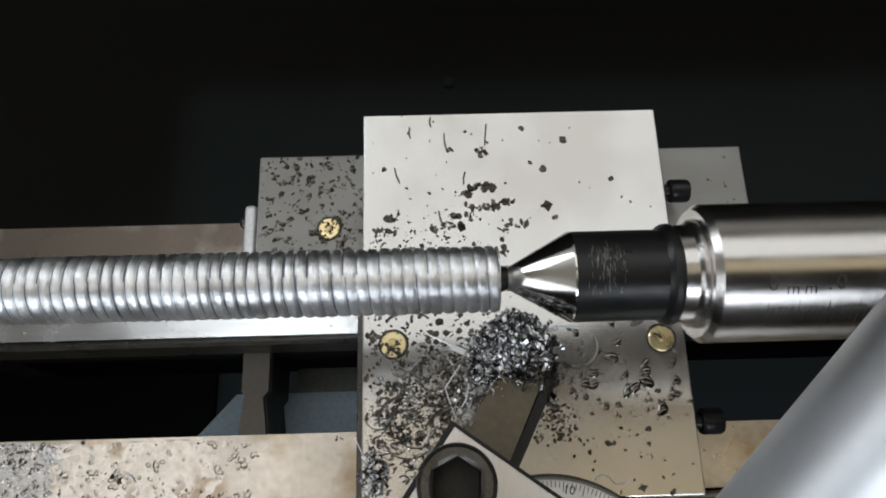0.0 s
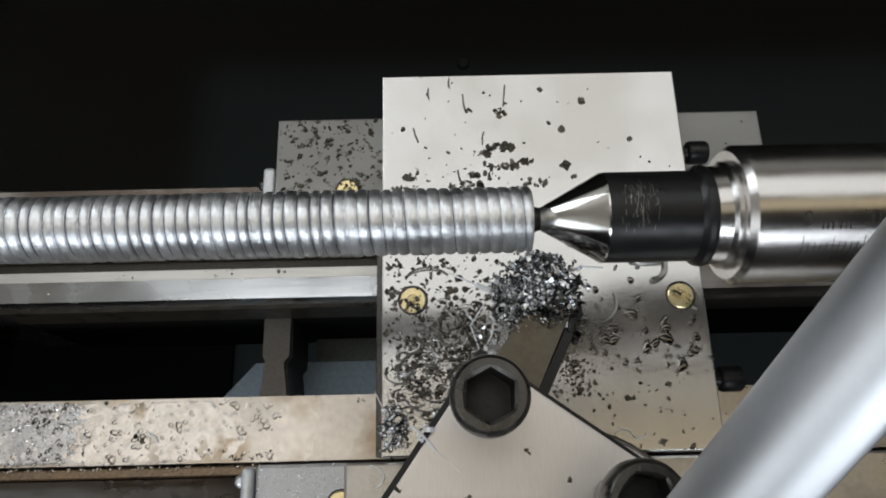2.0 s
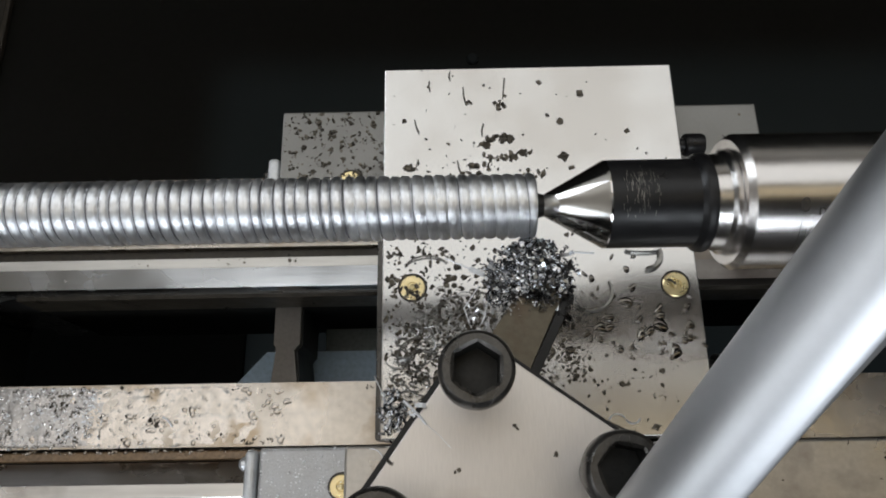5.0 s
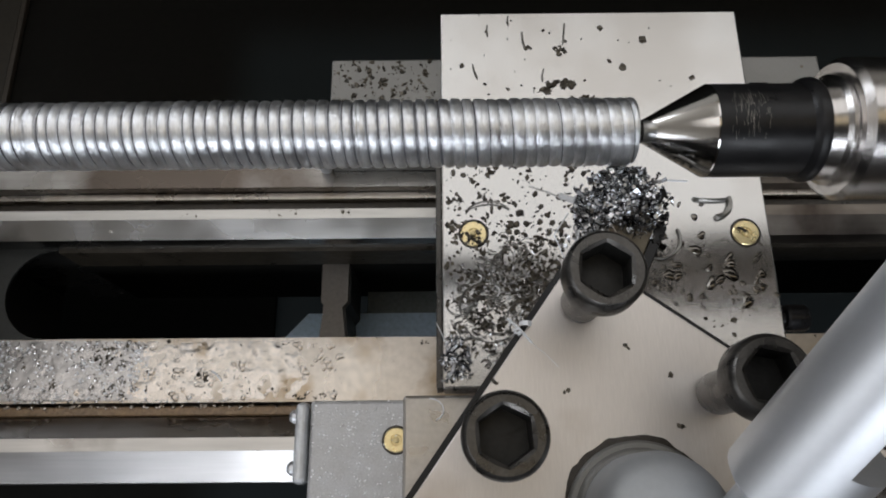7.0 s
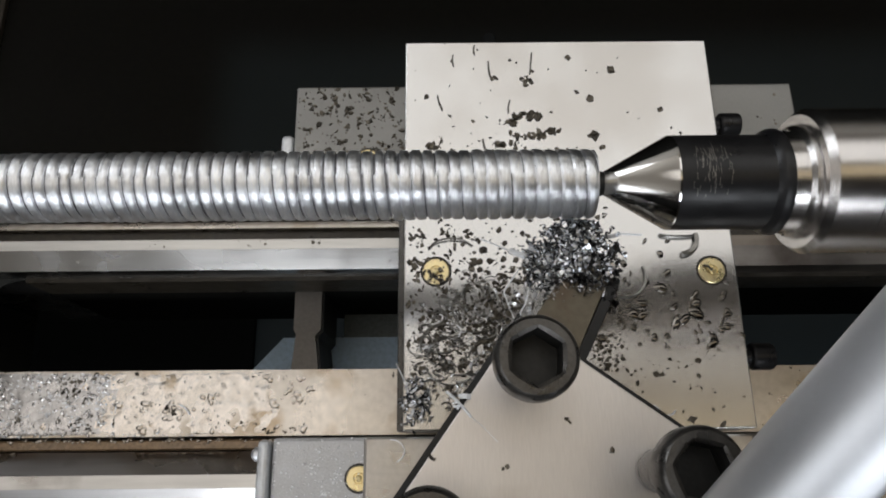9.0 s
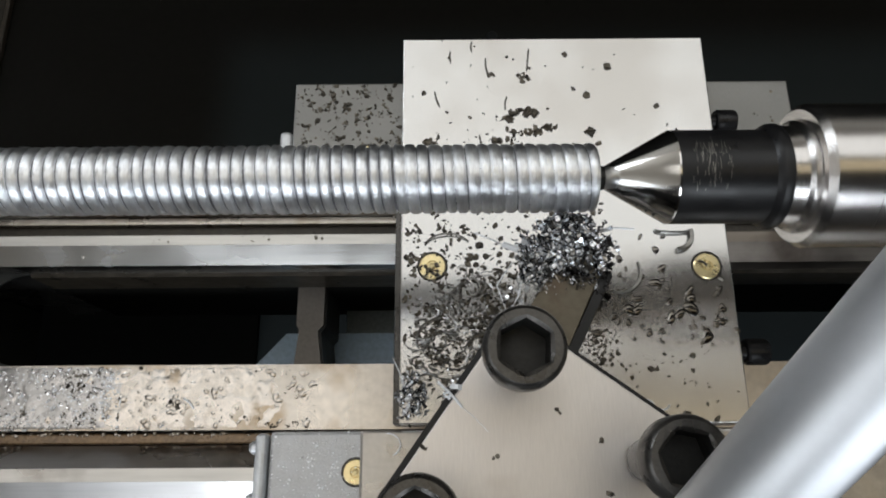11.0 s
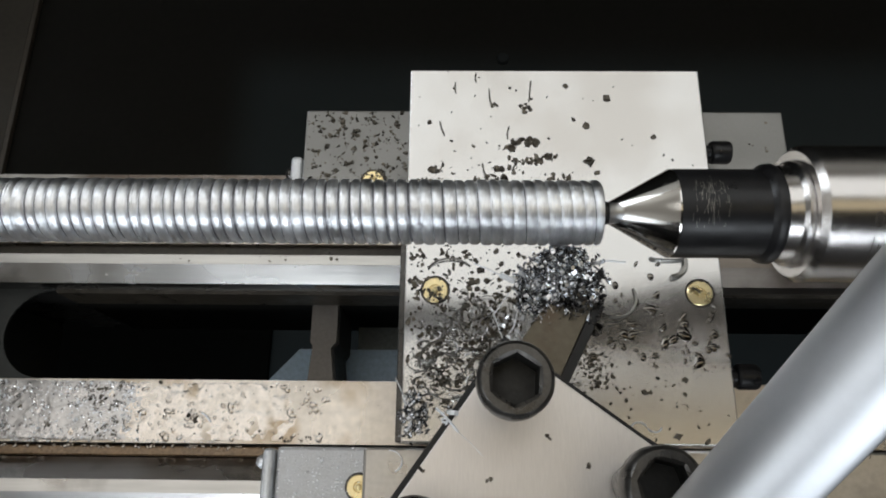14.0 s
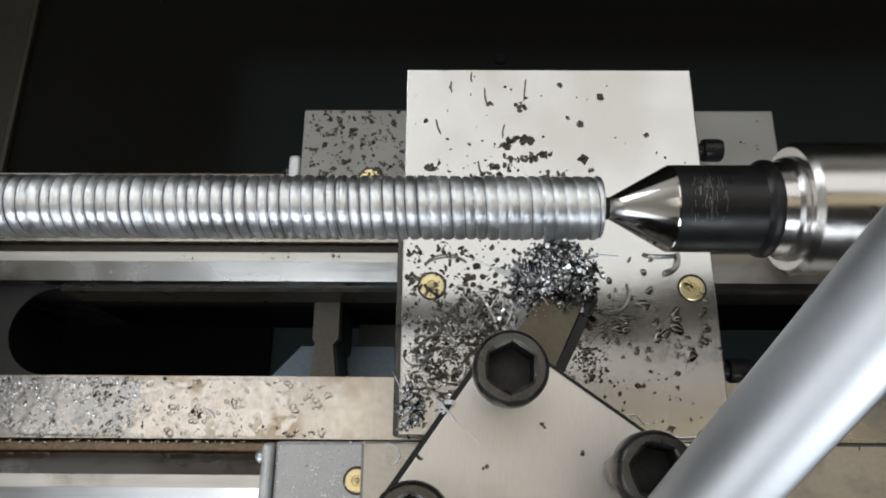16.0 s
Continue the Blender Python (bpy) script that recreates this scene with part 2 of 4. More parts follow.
def box(x0, x1, y0, y1, z0, z1, bevel=0.0, seg=2, bm=None):
    own = bmesh.new()
    bmesh.ops.create_cube(own, size=1)
    for v in own.verts:
        v.co = Vector((x0 + (v.co.x + 0.5) * (x1 - x0), y0 + (v.co.y + 0.5) * (y1 - y0), z0 + (v.co.z + 0.5) * (z1 - z0)))
    if bevel:
        bmesh.ops.bevel(own, geom=own.edges[:], offset=bevel, segments=seg, affect="EDGES", profile=0.5)
    return own if bm is None else merged(bm, own)


def merged(bm, other, m=None):
    me = bpy.data.meshes.new("tmp")
    if m is not None:
        bmesh.ops.transform(other, matrix=m, verts=other.verts)
    other.to_mesh(me)
    other.free()
    bm.from_mesh(me)
    bpy.data.meshes.remove(me)
    return bm


def lathe_shape(profile, seg=48, bm=None):
    """Spins (along, radius) pairs round the x axis; closed at both ends."""
    bm = bm or bmesh.new()
    rings = []
    for a, r in profile:
        if r <= 1e-6:
            rings.append([bm.verts.new((a, 0, 0))])
        else:
            rings.append([bm.verts.new((a, r * math.sin(2 * math.pi * k / seg), r * math.cos(2 * math.pi * k / seg))) for k in range(seg)])
    for p, q in zip(rings, rings[1:]):
        for k in range(seg):
            j = (k + 1) % seg
            ring = [p[k % len(p)], p[j % len(p)], q[j % len(q)], q[k % len(q)]]
            ring = list(dict.fromkeys(ring))
            if len(ring) > 2:
                bm.faces.new(ring)
    for ring in (rings[0], rings[-1]):
        if len(ring) > 2:
            bm.faces.new(ring)
    return bm


UP = Matrix.Rotation(radians(-90), 4, "Y")


def upright(profile, x, y, seg=40):
    """Spins (height, radius) pairs round a vertical axis at x, y."""
    bm = lathe_shape(profile, seg)
    bmesh.ops.transform(bm, matrix=Matrix.Translation((x, y, 0)) @ UP, verts=bm.verts)
    return bm


def extruded(outline, z0, z1, bevel=0.0):
    """A plate of the given plan outline."""
    bm = bmesh.new()
    low = [bm.verts.new((x, y, z0)) for x, y in outline]
    high = [bm.verts.new((x, y, z1)) for x, y in outline]
    n = len(outline)
    bm.faces.new(low), bm.faces.new(high)
    top = []
    for k in range(n):
        f = bm.faces.new((low[k], low[(k + 1) % n], high[(k + 1) % n], high[k]))
    if bevel:
        top = [e for e in bm.edges if all(abs(v.co.z - z1) < 1e-6 for v in e.verts)]
        bmesh.ops.bevel(bm, geom=top, offset=bevel, segments=2, affect="EDGES", profile=0.5)
    return bm


def swept(profile, x0, x1):
    """A bar of the given (y, z) section along x."""
    bm = bmesh.new()
    a = [bm.verts.new((x0, y, z)) for y, z in profile]
    b = [bm.verts.new((x1, y, z)) for y, z in profile]
    n = len(profile)
    bm.faces.new(a), bm.faces.new(b)
    for k in range(n):
        bm.faces.new((a[k], a[(k + 1) % n], b[(k + 1) % n], b[k]))
    return bm


def arc(cx, cy, r, a0, a1, n):
    return [(cx + r * math.cos(radians(a0 + (a1 - a0) * k / n)), cy + r * math.sin(radians(a0 + (a1 - a0) * k / n))) for k in range(n + 1)]


def letters(text, size, spacing=1.0):
    """Flat outlines of writing as a bmesh in the xy plane, mm, starting at the origin."""
    cu = bpy.data.curves.new("writing", "FONT")
    cu.body, cu.size, cu.space_character = text, size, spacing
    ob = bpy.data.objects.new("writing", cu)
    me = bpy.data.meshes.new_from_object(ob)
    bm = bmesh.new()
    bm.from_mesh(me)
    bpy.data.objects.remove(ob)
    bpy.data.meshes.remove(me)
    return bm


AXIS_Y, AXIS_Z = -58.1, 45.3
FEED = 0.000656  # metres a second, towards the headstock
X0, X1 = -215, 330

# ---- room ----
# Unseen closing walls; front ceiling and south wall darkened for the quill's reflection.
room = [("floor", -2600, 2600, -2600, 2600, -1000, -950, bench_wood), ("ceiling", -2600, 2600, -370, 2600, 1300, 1350, ceiling_paint),
        ("ceiling_front", 0, 2600, -2600, -370, 1300, 1350, reflection_dark), ("ceiling_side", -2600, 0, -2600, -370, 1300, 1350, ceiling_paint),
        ("wall_north", -2600, 2600, 1500, 1550, -950, 1300, wall_paint), ("wall_south", -2600, 2600, -2650, -2600, -950, 1300, reflection_dark),
        ("wall_west", -2650, -2600, -2600, 1500, -950, 1300, wall_paint), ("wall_east", 2600, 2650, -2600, 1500, -950, 1300, wall_paint)]
for name, a, b, c, d, e, f, m in room:
    solo(name, box(a, b, c, d, e, f), m, "plain painted workshop " + name.split("_")[0], name.split("_")[0], "structure", (0, 0, e))
# Added out of view: its reflection makes the dark band on the cross slide.
solo("reflection_dark_bar", box(-60, 1500, 14, 98, 1120, 1299, 4), dark_bar_brown, "unseen dark brown bar added to darken the slide's reflection", "beam", "structure", (0, 0, 1120))
solo("workbench", box(-900, 900, -420, 420, -190, -150, 3), bench_wood, "dark wooden workbench top under the lathe", "bench", base=(0, 0, -190))
bench_legs = bpy.data.objects["workbench"]
for lx in (-850, 850):
    for ly in (-380, 380):
        part("leg", box(lx - 35, lx + 35, ly - 35, ly + 35, -950, -190, 2), bench_wood, bench_legs)

# ---- chip tray with its black splash guard ----
tray = thing("chip_tray", (0, 0, -150), "black painted steel chip tray with tall splash guard", "chip tray")
part("pan", box(-520, 520, -230, 190, -150, -146, 1), tray_pan, tray, "black pan with a soft bluish lit area painted in")
part("splash_guard", box(-520, 520, 190, 194, -146, 130, 1), tray_black, tray)
part("rim", box(-520, 520, -234, -230, -150, -120, 1), tray_black, tray)
part("seam", box(-217, -214.6, 5, 185, -146, -143, 0.4), seam_brown, tray, "brown seam beside the headstock")
# Added black sheet: gives the slot's left part its shade by colour.
part("slot_dark_sheet", box(-330, -78, -80, -22, -145.8, -143, 0.5), slot_shade_black, tray, "black sheet standing in for the darkness under the bed")
part("skirt", box(-262, -217.3, 5, 185, -145.8, -143.6, 0.4), skirt_brown, tray, "dark brown strip beside the headstock")
# Small grey disc added in place of a faint highlight on the pan.
part("pan_bright_spot", upright([(-146, 3), (-144.6, 3), (-144, 2.2), (-144, 0)], 27, 98, 20), tray_dull, tray, smooth=30)
# Sheet cut to the shape of the bluish lit patch, its light in the colour.
solo("lit_tray_sheet", extruded([(-77, -92), (-50, -62.5), (70, -62.5), (70, -92)], -77, -75.6), lit_tray_blue, "pale blue sheet standing in for the lit tray below the bed slot", "drip tray", base=(0, 0, -77))

# Added sheet in a duller colour for the less lit tray behind.
solo("dim_tray_sheet", extruded([(-31, -62.6), (-31, -47), (70, -47), (70, -62.6)], -84, -82.6), dim_tray_grey, "dull grey-green sheet standing in for the dimmer tray below the bed slot", "drip tray", base=(0, 0, -84))

# ---- lathe bed ----
bed = thing("lathe_bed", (0, 0, -146), "grey cast iron lathe bed with ground oily ways", "lathe bed")
# Lower tone and dark patches stand in for what the way reflects.
part("rear_flat_way", swept([(-20, -25), (-38, -25), (-38, -31), (-37, -90), (-22, -90), (-20.5, -60)], X0, 42), rear_dull, bed, "dull flat rear way, its dim reflection put into the colour")
# Past x = 42 both rear ways take a darker brown.
part("rear_flat_way", swept([(-20, -25), (-38, -25), (-38, -31), (-37, -90), (-22, -90), (-20.5, -60)], 42, X1), way_brown, bed, "darker brown flat rear way by the tailstock")
# Oily brown, made darker than the front channel to hold the shade.
part("rear_channel", swept([(-38, -30.8), (-44.2, -30.8), (-44.2, -40), (-38, -40)], X0, X1), rim_brown, bed, "oily brown channel between the ways, coloured darker for shade")
part("rear_channel_strip", box(X0, X1, -40.2, -38.1, -31, -28.8, 0.3), oily_steel, bed)
part("rear_vee_way", swept([(-44.5, -25.0), (-47.4, -25.0), (-52.3, -27.8), (-52.6, -36), (-52.2, -90), (-44.5, -90)], X0, 42), way_steel, bed, "ground rear vee way with bright flank")
part("rear_vee_way", swept([(-44.5, -25.0), (-47.4, -25.0), (-52.3, -27.8), (-52.6, -36), (-52.2, -90), (-44.5, -90)], 42, X1), way_brown, bed, "darker brown rear vee way by the tailstock")
plate = [(X0, -52.5), (-114, -52.5), (-114, -52.9)] + arc(-114, -65.7, 12.8, 90, 270, 16)[1:-1] + [(-114, -78.5), (-114, -78.6), (X0, -78.6)]
# Slot end and linings coloured near black, so the recess carries its own shade.
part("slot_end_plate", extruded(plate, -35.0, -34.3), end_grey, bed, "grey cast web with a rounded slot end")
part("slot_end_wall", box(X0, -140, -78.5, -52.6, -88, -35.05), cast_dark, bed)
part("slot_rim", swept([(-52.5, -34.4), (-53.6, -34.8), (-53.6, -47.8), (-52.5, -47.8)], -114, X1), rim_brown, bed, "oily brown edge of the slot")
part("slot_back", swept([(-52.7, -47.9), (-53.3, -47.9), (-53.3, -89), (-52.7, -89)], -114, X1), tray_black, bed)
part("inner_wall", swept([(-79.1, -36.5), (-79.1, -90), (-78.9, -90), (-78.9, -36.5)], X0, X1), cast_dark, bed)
part("front_flat_way", swept([(-78.5, -34.3), (-95.7, -34.3), (-95.7, -90), (-90, -92), (-80, -92), (-79, -60)], X0, X1), oily_steel, bed, "flat front way wet with oil")
part("front_channel", swept([(-96.5, -36.2), (-96.9, -35.9), (-98.7, -35.9), (-99.1, -36.2), (-99.0, -44), (-96.6, -44)], X0, X1), rust_oil, bed, "oily brown strip beside the front way")
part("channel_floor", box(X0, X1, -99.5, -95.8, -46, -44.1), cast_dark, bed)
part("front_vee_crest", box(X0, X1, -108.45, -105.25, -25.3, -24.93, 0.08), crest_dull, bed, "dull oily crest of the front vee way")
part("rear_vee_crest", box(X0, 42, -47.3, -44.6, -25.3, -24.93, 0.08), crest_dull, bed, "dull oily crest of the rear vee way")
part("front_vee_way", swept([(-99.6, -34.6), (-105.2, -25.2), (-108.5, -25.0), (-115.9, -28.4), (-116.3, -60), (-114, -90), (-99.6, -90)], X0, X1), vee_steel, bed, "ground front vee way")
rib = extruded([(-41.0, -53), (-41.0, -65.0), (-40.2, -66.2), (-41.4, -78.7), (-33.0, -78.7), (-34.6, -66.8), (-33.0, -65.0), (-33.0, -53)], -50.4, -48.2)
part("rib", rib, cast_rib, bed, "cast cross rib inside the bed")
# Darker than the rib's top: the side's shade is in the colour.
part("rib_web", extruded([(-40.6, -53), (-40.6, -78.7), (-32.6, -78.7), (-34.0, -66.8), (-32.6, -65.0), (-32.6, -53)], -76, -50.5), cast_dark, bed, "web under the rib, its shaded side put in as dark colour")
for fx in (X0 + 12, X1 - 12):
    part("foot", box(fx - 12, fx + 12, -114, -22, -146, -90, 1), cast_dark, bed)

# ---- headstock and tailstock, past the picture's edges ----
head = thing("headstock", (-260, -60, -146), "dark grey painted lathe headstock", "headstock")
part("casing", box(-330, X0, -130, 10, -146, 120, 4), cast_dark, head)
part("spindle_nose", merged(bmesh.new(), lathe_shape([(X0, 26), (-172, 26), (-172, 6.2), (-176, 6.2)], 40), Matrix.Translation((0, AXIS_Y, AXIS_Z))), black_worn, head, smooth=30)

tail = thing("tailstock", (230, AXIS_Y, -34), "grey cast tailstock with a polished steel quill", "tailstock")
part("body", box(170, 260, -95, -22, -24.5, 66, 5), cast_grey, tail)
part("base", box(170, 260, -95, -52, -34.2, -24.6, 1), cast_grey, tail)
AX = Matrix.Translation((0, AXIS_Y, AXIS_Z))
CX = Matrix.Translation((-0.7, AXIS_Y, AXIS_Z))
QR = 12.25
quill = part("quill", merged(bmesh.new(), lathe_shape([(70, 8.9), (64.6, 9.1), (63.3, 9.4), (63.1, 9.8), (63.0, 11.3), (64.1, 12.25), (172, 12.25), (172, 8.0), (70, 8.0)], 96), AX), quill_steel, tail, "polished steel quill with a millimetre scale", 20)


def wrapped(bm, x, angle, lift=0.02):
    """Bends flat shapes (x along the quill, y upwards round it) on to the quill; angle: degrees towards the front."""
    for v in bm.verts:
        a = radians(angle) - v.co.y / QR
        r = QR + lift
        v.co = Vector((x + v.co.x, AXIS_Y - r * math.sin(a), AXIS_Z + r * math.cos(a)))
    return bm


def flat_strip(x0, x1, y0, y1, n=8):
    bm = bmesh.new()
    rows = [[bm.verts.new((x0, y0 + (y1 - y0) * k / n, 0)), bm.verts.new((x1, y0 + (y1 - y0) * k / n, 0))] for k in range(n + 1)]
    for p, q in zip(rows, rows[1:]):
        bm.faces.new((p[0], p[1], q[1], q[0]))
    return bm


for k in range(0, 31):
    long = 6.2 if k % 10 == 0 else (4.9 if k % 5 == 0 else 3.0)
    top = 38 if k % 5 == 0 else 43
    part("scale_mark", wrapped(flat_strip(-0.07, 0.07, -long, 0), 71.4 + k, top), engraved, quill)
for text, x, size in (("0", 71.0, 3.6), ("m", 74.0, 2.9), ("m", 76.9, 2.9), ("10", 80.2, 3.6), ("20", 90.2, 3.6)):
    part("scale_writing", wrapped(letters(text, size), x, 33 if text == "m" else 30), engraved, quill)

centre = thing("dead_centre", (50, AXIS_Y, AXIS_Z), "lathe centre with bright cone and black oxide body", "lathe centre")
part("cone", merged(bmesh.new(), lathe_shape([(27.9, 0.0), (28.2, 0.35), (41.7, 8.0), (42.0, 8.0), (42.0, 0)], 64), CX), polished, centre, "polished sixty degree cone", 25)
part("body", merged(bmesh.new(), lathe_shape([(42.0, 7.95), (42.3, 8.02), (57.4, 8.02), (58.2, 8.8), (58.5, 8.95), (59.4, 9.05), (59.8, 8.9), (60.0, 8.6), (60.0, 0)], 64), CX), black_oxide, centre, "black oxide body with scuffs", 30)
part("shank", merged(bmesh.new(), lathe_shape([(59.9, 8.6), (62.2, 8.8), (62.8, 9.5), (64.2, 9.5), (64.4, 8.0), (90, 7.5), (90, 0)], 64), CX), quill_steel, centre, "bright ground taper", 25)

GREASE = [(28.6, 1.5), (29.0, 2.3), (30.0, 2.35), (30.8, 2.1), (31.2, 1.95), (30.9, 1.6)]
part("grease", merged(bmesh.new(), lathe_shape(GREASE, 20), CX), socket_black, centre, "black greasy ring at the tip", 40)
scuff_rng = random.Random(8)
for k in range(95):
    bm = flat_strip(-0.022, 0.022, 0, scuff_rng.uniform(0.3, 1.5), 4)
    lean, ang, x0 = scuff_rng.uniform(-0.15, 0.15), scuff_rng.triangular(-30, 40, -8), scuff_rng.triangular(43.6, 50.5, 47)
    for v in bm.verts:
        a = radians(ang) - v.co.y / 8.02
        v.co = Vector((x0 - 0.7 + v.co.x + lean * v.co.y, AXIS_Y - 8.04 * math.sin(a), AXIS_Z + 8.04 * math.cos(a)))
    part("scuff", bm, scuffed, bpy.data.objects["body.001"])
for k, (x0, ang, size) in enumerate(((36.5, 92, 0.5), (38.0, 95, 0.45), (39.2, 93, 0.6), (34.5, 96, 0.35), (32.5, 94, 0.4))):
    r = (x0 - 27.9) * 0.578
    bm = upright([(-size, 0.05), (-size * 0.4, size * 0.5), (size * 0.4, size * 0.45), (size, 0.1)], 0, 0, 8)
    merged_at = Matrix.Translation((x0 - 0.7, AXIS_Y - r * math.sin(radians(ang)), AXIS_Z + r * math.cos(radians(ang))))
    part("grease_drop", merged(bmesh.new(), bm, merged_at), socket_black, centre, smooth=60)

# ---- the turned rod ----
PITCH, ROD_END = 2.05, 28.8
rod_rng = np.random.RandomState(5)


def rod_mesh():
    seg, step = 64, 0.09
    xs = list(np.arange(-178, -100, 0.6)) + list(np.arange(-100, ROD_END - 0.05, step)) + [ROD_END - 0.05]
    turns = np.arange(-120, 40)
    shift = 0.055 * rod_rng.randn(400)
    deep = np.clip(0.85 + 0.25 * rod_rng.randn(400), 0.4, 1.25)
    power = 4.5 + 4 * rod_rng.rand(400)
    second = np.where(rod_rng.rand(400) < 0.12, 0.3 + 0.4 * rod_rng.rand(400), -1)
    level = 0.06 * rod_rng.randn(400)
    verts, faces = [], []
    for i, x in enumerate(xs):
        for k in range(seg):
            th = 2 * math.pi * k / seg
            u = x / PITCH + k / seg
            u += 0.035 * noise.noise(Vector((x * 0.5, math.sin(th) * 0.7, math.cos(th) * 0.7)))
            n = int(math.floor(u))
            lo, hi = n + shift[n % 400], n + 1 + shift[(n + 1) % 400]
            if u < lo:
                n -= 1
                lo, hi = n + shift[n % 400], lo
            elif u >= hi:
                n += 1
                lo, hi = hi, n + 1 + shift[(n + 1) % 400]
            fr = (u - lo) / (hi - lo)
            edge = n if fr < 0.5 else n + 1
            h = 1.0 * deep[edge % 400] * (1.0 if x < 2 else 0.55) * (1 - abs(2 * fr - 1) ** power[n % 400] - 1)
            h -= 0.15 * (2 * fr - 1) ** 2 + 0.05 * (2 * fr - 1)
            if second[n % 400] > 0:
                h -= 0.16 * max(0.0, 1 - abs(fr - second[n % 400]) / 0.09)
            h += min(level[n % 400], 0.05) + 0.02 * noise.noise(Vector((x * 2.3, math.sin(th) * 2.6, math.cos(th) * 2.6)))
            r = 5.94 + h
            if x > ROD_END - 0.8:
                r -= 0.5 * (x - ROD_END + 0.8) ** 2
            verts.append((x, r * math.sin(th), r * math.cos(th)))
    for i in range(len(xs) - 1):
        a = i * seg
        for k in range(seg):
            j = (k + 1) % seg
            faces.append((a + k, a + j, a + seg + j, a + seg + k))
    last = (len(xs) - 1) * seg
    # faced end with a drilled centre hole
    for r, x in ((2.4, ROD_END), (1.9, ROD_END - 0.4), (0.0, ROD_END - 1.5)):
        ring0 = len(verts) - seg
        if r:
            for k in range(seg):
                th = 2 * math.pi * k / seg
                verts.append((x, r * math.sin(th), r * math.cos(th)))
            for k in range(seg):
                j = (k + 1) % seg
                faces.append((ring0 + k, ring0 + j, ring0 + seg + j, ring0 + seg + k))
        else:
            verts.append((x, 0, 0))
            for k in range(seg):
                faces.append((ring0 + k, ring0 + (k + 1) % seg, len(verts) - 1))
    faces.append(tuple(range(seg)))
    me = bpy.data.meshes.new("threaded_rod")
    me.from_pydata([(x * MM, y * MM, z * MM) for x, y, z in verts], [], faces)
    me.polygons.foreach_set("use_smooth", [True] * len(me.polygons))
    me.update()
    me.materials.append(aluminium)
    return me


rod = tagged(new("threaded_rod", rod_mesh()), "bright aluminium rod with coarse uneven turned grooves", "rod")
rod.location = (0, AXIS_Y * MM, AXIS_Z * MM)
# A darker core cylinder shows wherever the grooves cut below it.
part("groove_core", merged(bmesh.new(), lathe_shape([(-177, 0), (-177, 5.42), (28.6, 5.42), (28.6, 0)], 64), AX), groove_dark, rod, "dark core showing at the bottom of the grooves", 30)

# ---- carriage: saddle, cross slide, compound ----
saddle = thing("saddle", (30, -60, -25), "grey cast lathe saddle speckled with chips", "lathe saddle", moving=True)
part("rear_wing", box(-30.3, 104.3, -33.5, -4.5, -24.8, -14, 0.5), ground_dull, saddle, "rear wing speckled with dark chips")
part("bridge", box(8, 68, -97, -33.4, -24.8, -16.5, 0.5), cast_dark, saddle)
part("front_wing", box(-32.8, 104.3, -150, -96.8, -24.6, -21, 0.9), wing_paint, saddle, "front wing of sparkling grey paint")
part("dovetail", extruded([(9, -2), (67, -2), (67, -95), (9, -95)], -17, -11.6), cast_dark, saddle)
wiper = part("wiper", box(-36.4, -33.2, -116.5, -97.2, -26, -20.2, 1.3, 3), wiper_steel, saddle, "bright steel way wiper plate")
for wy in (-100.6, -112.8):
    part("wiper_screw", merged(bmesh.new(), lathe_shape([(-38.2, 0), (-38.0, 1.0), (-37.2, 1.7), (-36.2, 1.7)], 16), Matrix.Translation((0, wy, -22.6))), satin, wiper, smooth=30)
wiper = part("wiper", box(-34.0, -30.6, -34, -18.5, -26, -14.6, 1.2, 3), wiper_steel, saddle, "bright steel way wiper plate")
part("wiper_screw", merged(bmesh.new(), lathe_shape([(-36.0, 0), (-35.8, 1.0), (-35.0, 1.7), (-34.0, 1.7)], 16), Matrix.Translation((0, -22.5, -18.5))), black_worn, wiper, smooth=30)


def oiler(x, y, z, r, parent):
    cup = part("oiler", upright([(z - 2, r), (z + 0.15, r), (z + 0.35, r - 0.25), (z + 0.35, r * 0.45), (z + 0.05, r * 0.38), (z + 0.05, 0)], x, y, 32), brass, parent, "round brass ball oiler", 30)
    part("ball", upright([(z, 0.1), (z + 0.1, 0.8), (z + 0.4, 0.75), (z + 0.62, 0.4), (z + 0.68, 0)], x, y, 16), brass, cup, smooth=60)
    part("rim", upright([(z - 1, r + 0.5), (z + 0.06, r + 0.5), (z + 0.06, r + 0.02), (z - 1, r + 0.02)], x, y, 32), engraved, cup, "dark oil ring", 30)


oiler(-10.6, -26.3, -14, 2.9, saddle)
oiler(-11.6, -106.4, -21, 3.0, saddle)

slide = thing("cross_slide", (38, -50, -12), "ground steel cross slide plate strewn with chips", "cross slide", moving=True)
part("plate", box(0, 76.6, -96.5, 0, -11.5, 0, 0.35), ground_steel, slide, "ground steel top plate")
part("side_strip", box(-1.5, -0.03, -96.3, -36, -11.4, -3.2, 0.3), black_worn, slide, "dark oily strip along the slide's side")
oiler(7.4, -60.9, 0, 3.1, slide)
oiler(70.9, -61.2, 0, 3.1, slide)
for gy in (-21.0, -80.2):
    screw = part("gib_screw", merged(bmesh.new(), lathe_shape([(76.4, 1.8), (79.6, 1.8), (79.7, 2.8), (80.2, 3.1), (84.2, 3.1), (84.8, 2.8), (84.8, 1.6), (82.5, 1.5), (82.5, 0)], 24), Matrix.Translation((0, gy, -6.4))), black_oxide, slide, "black socket gib screw", 30)

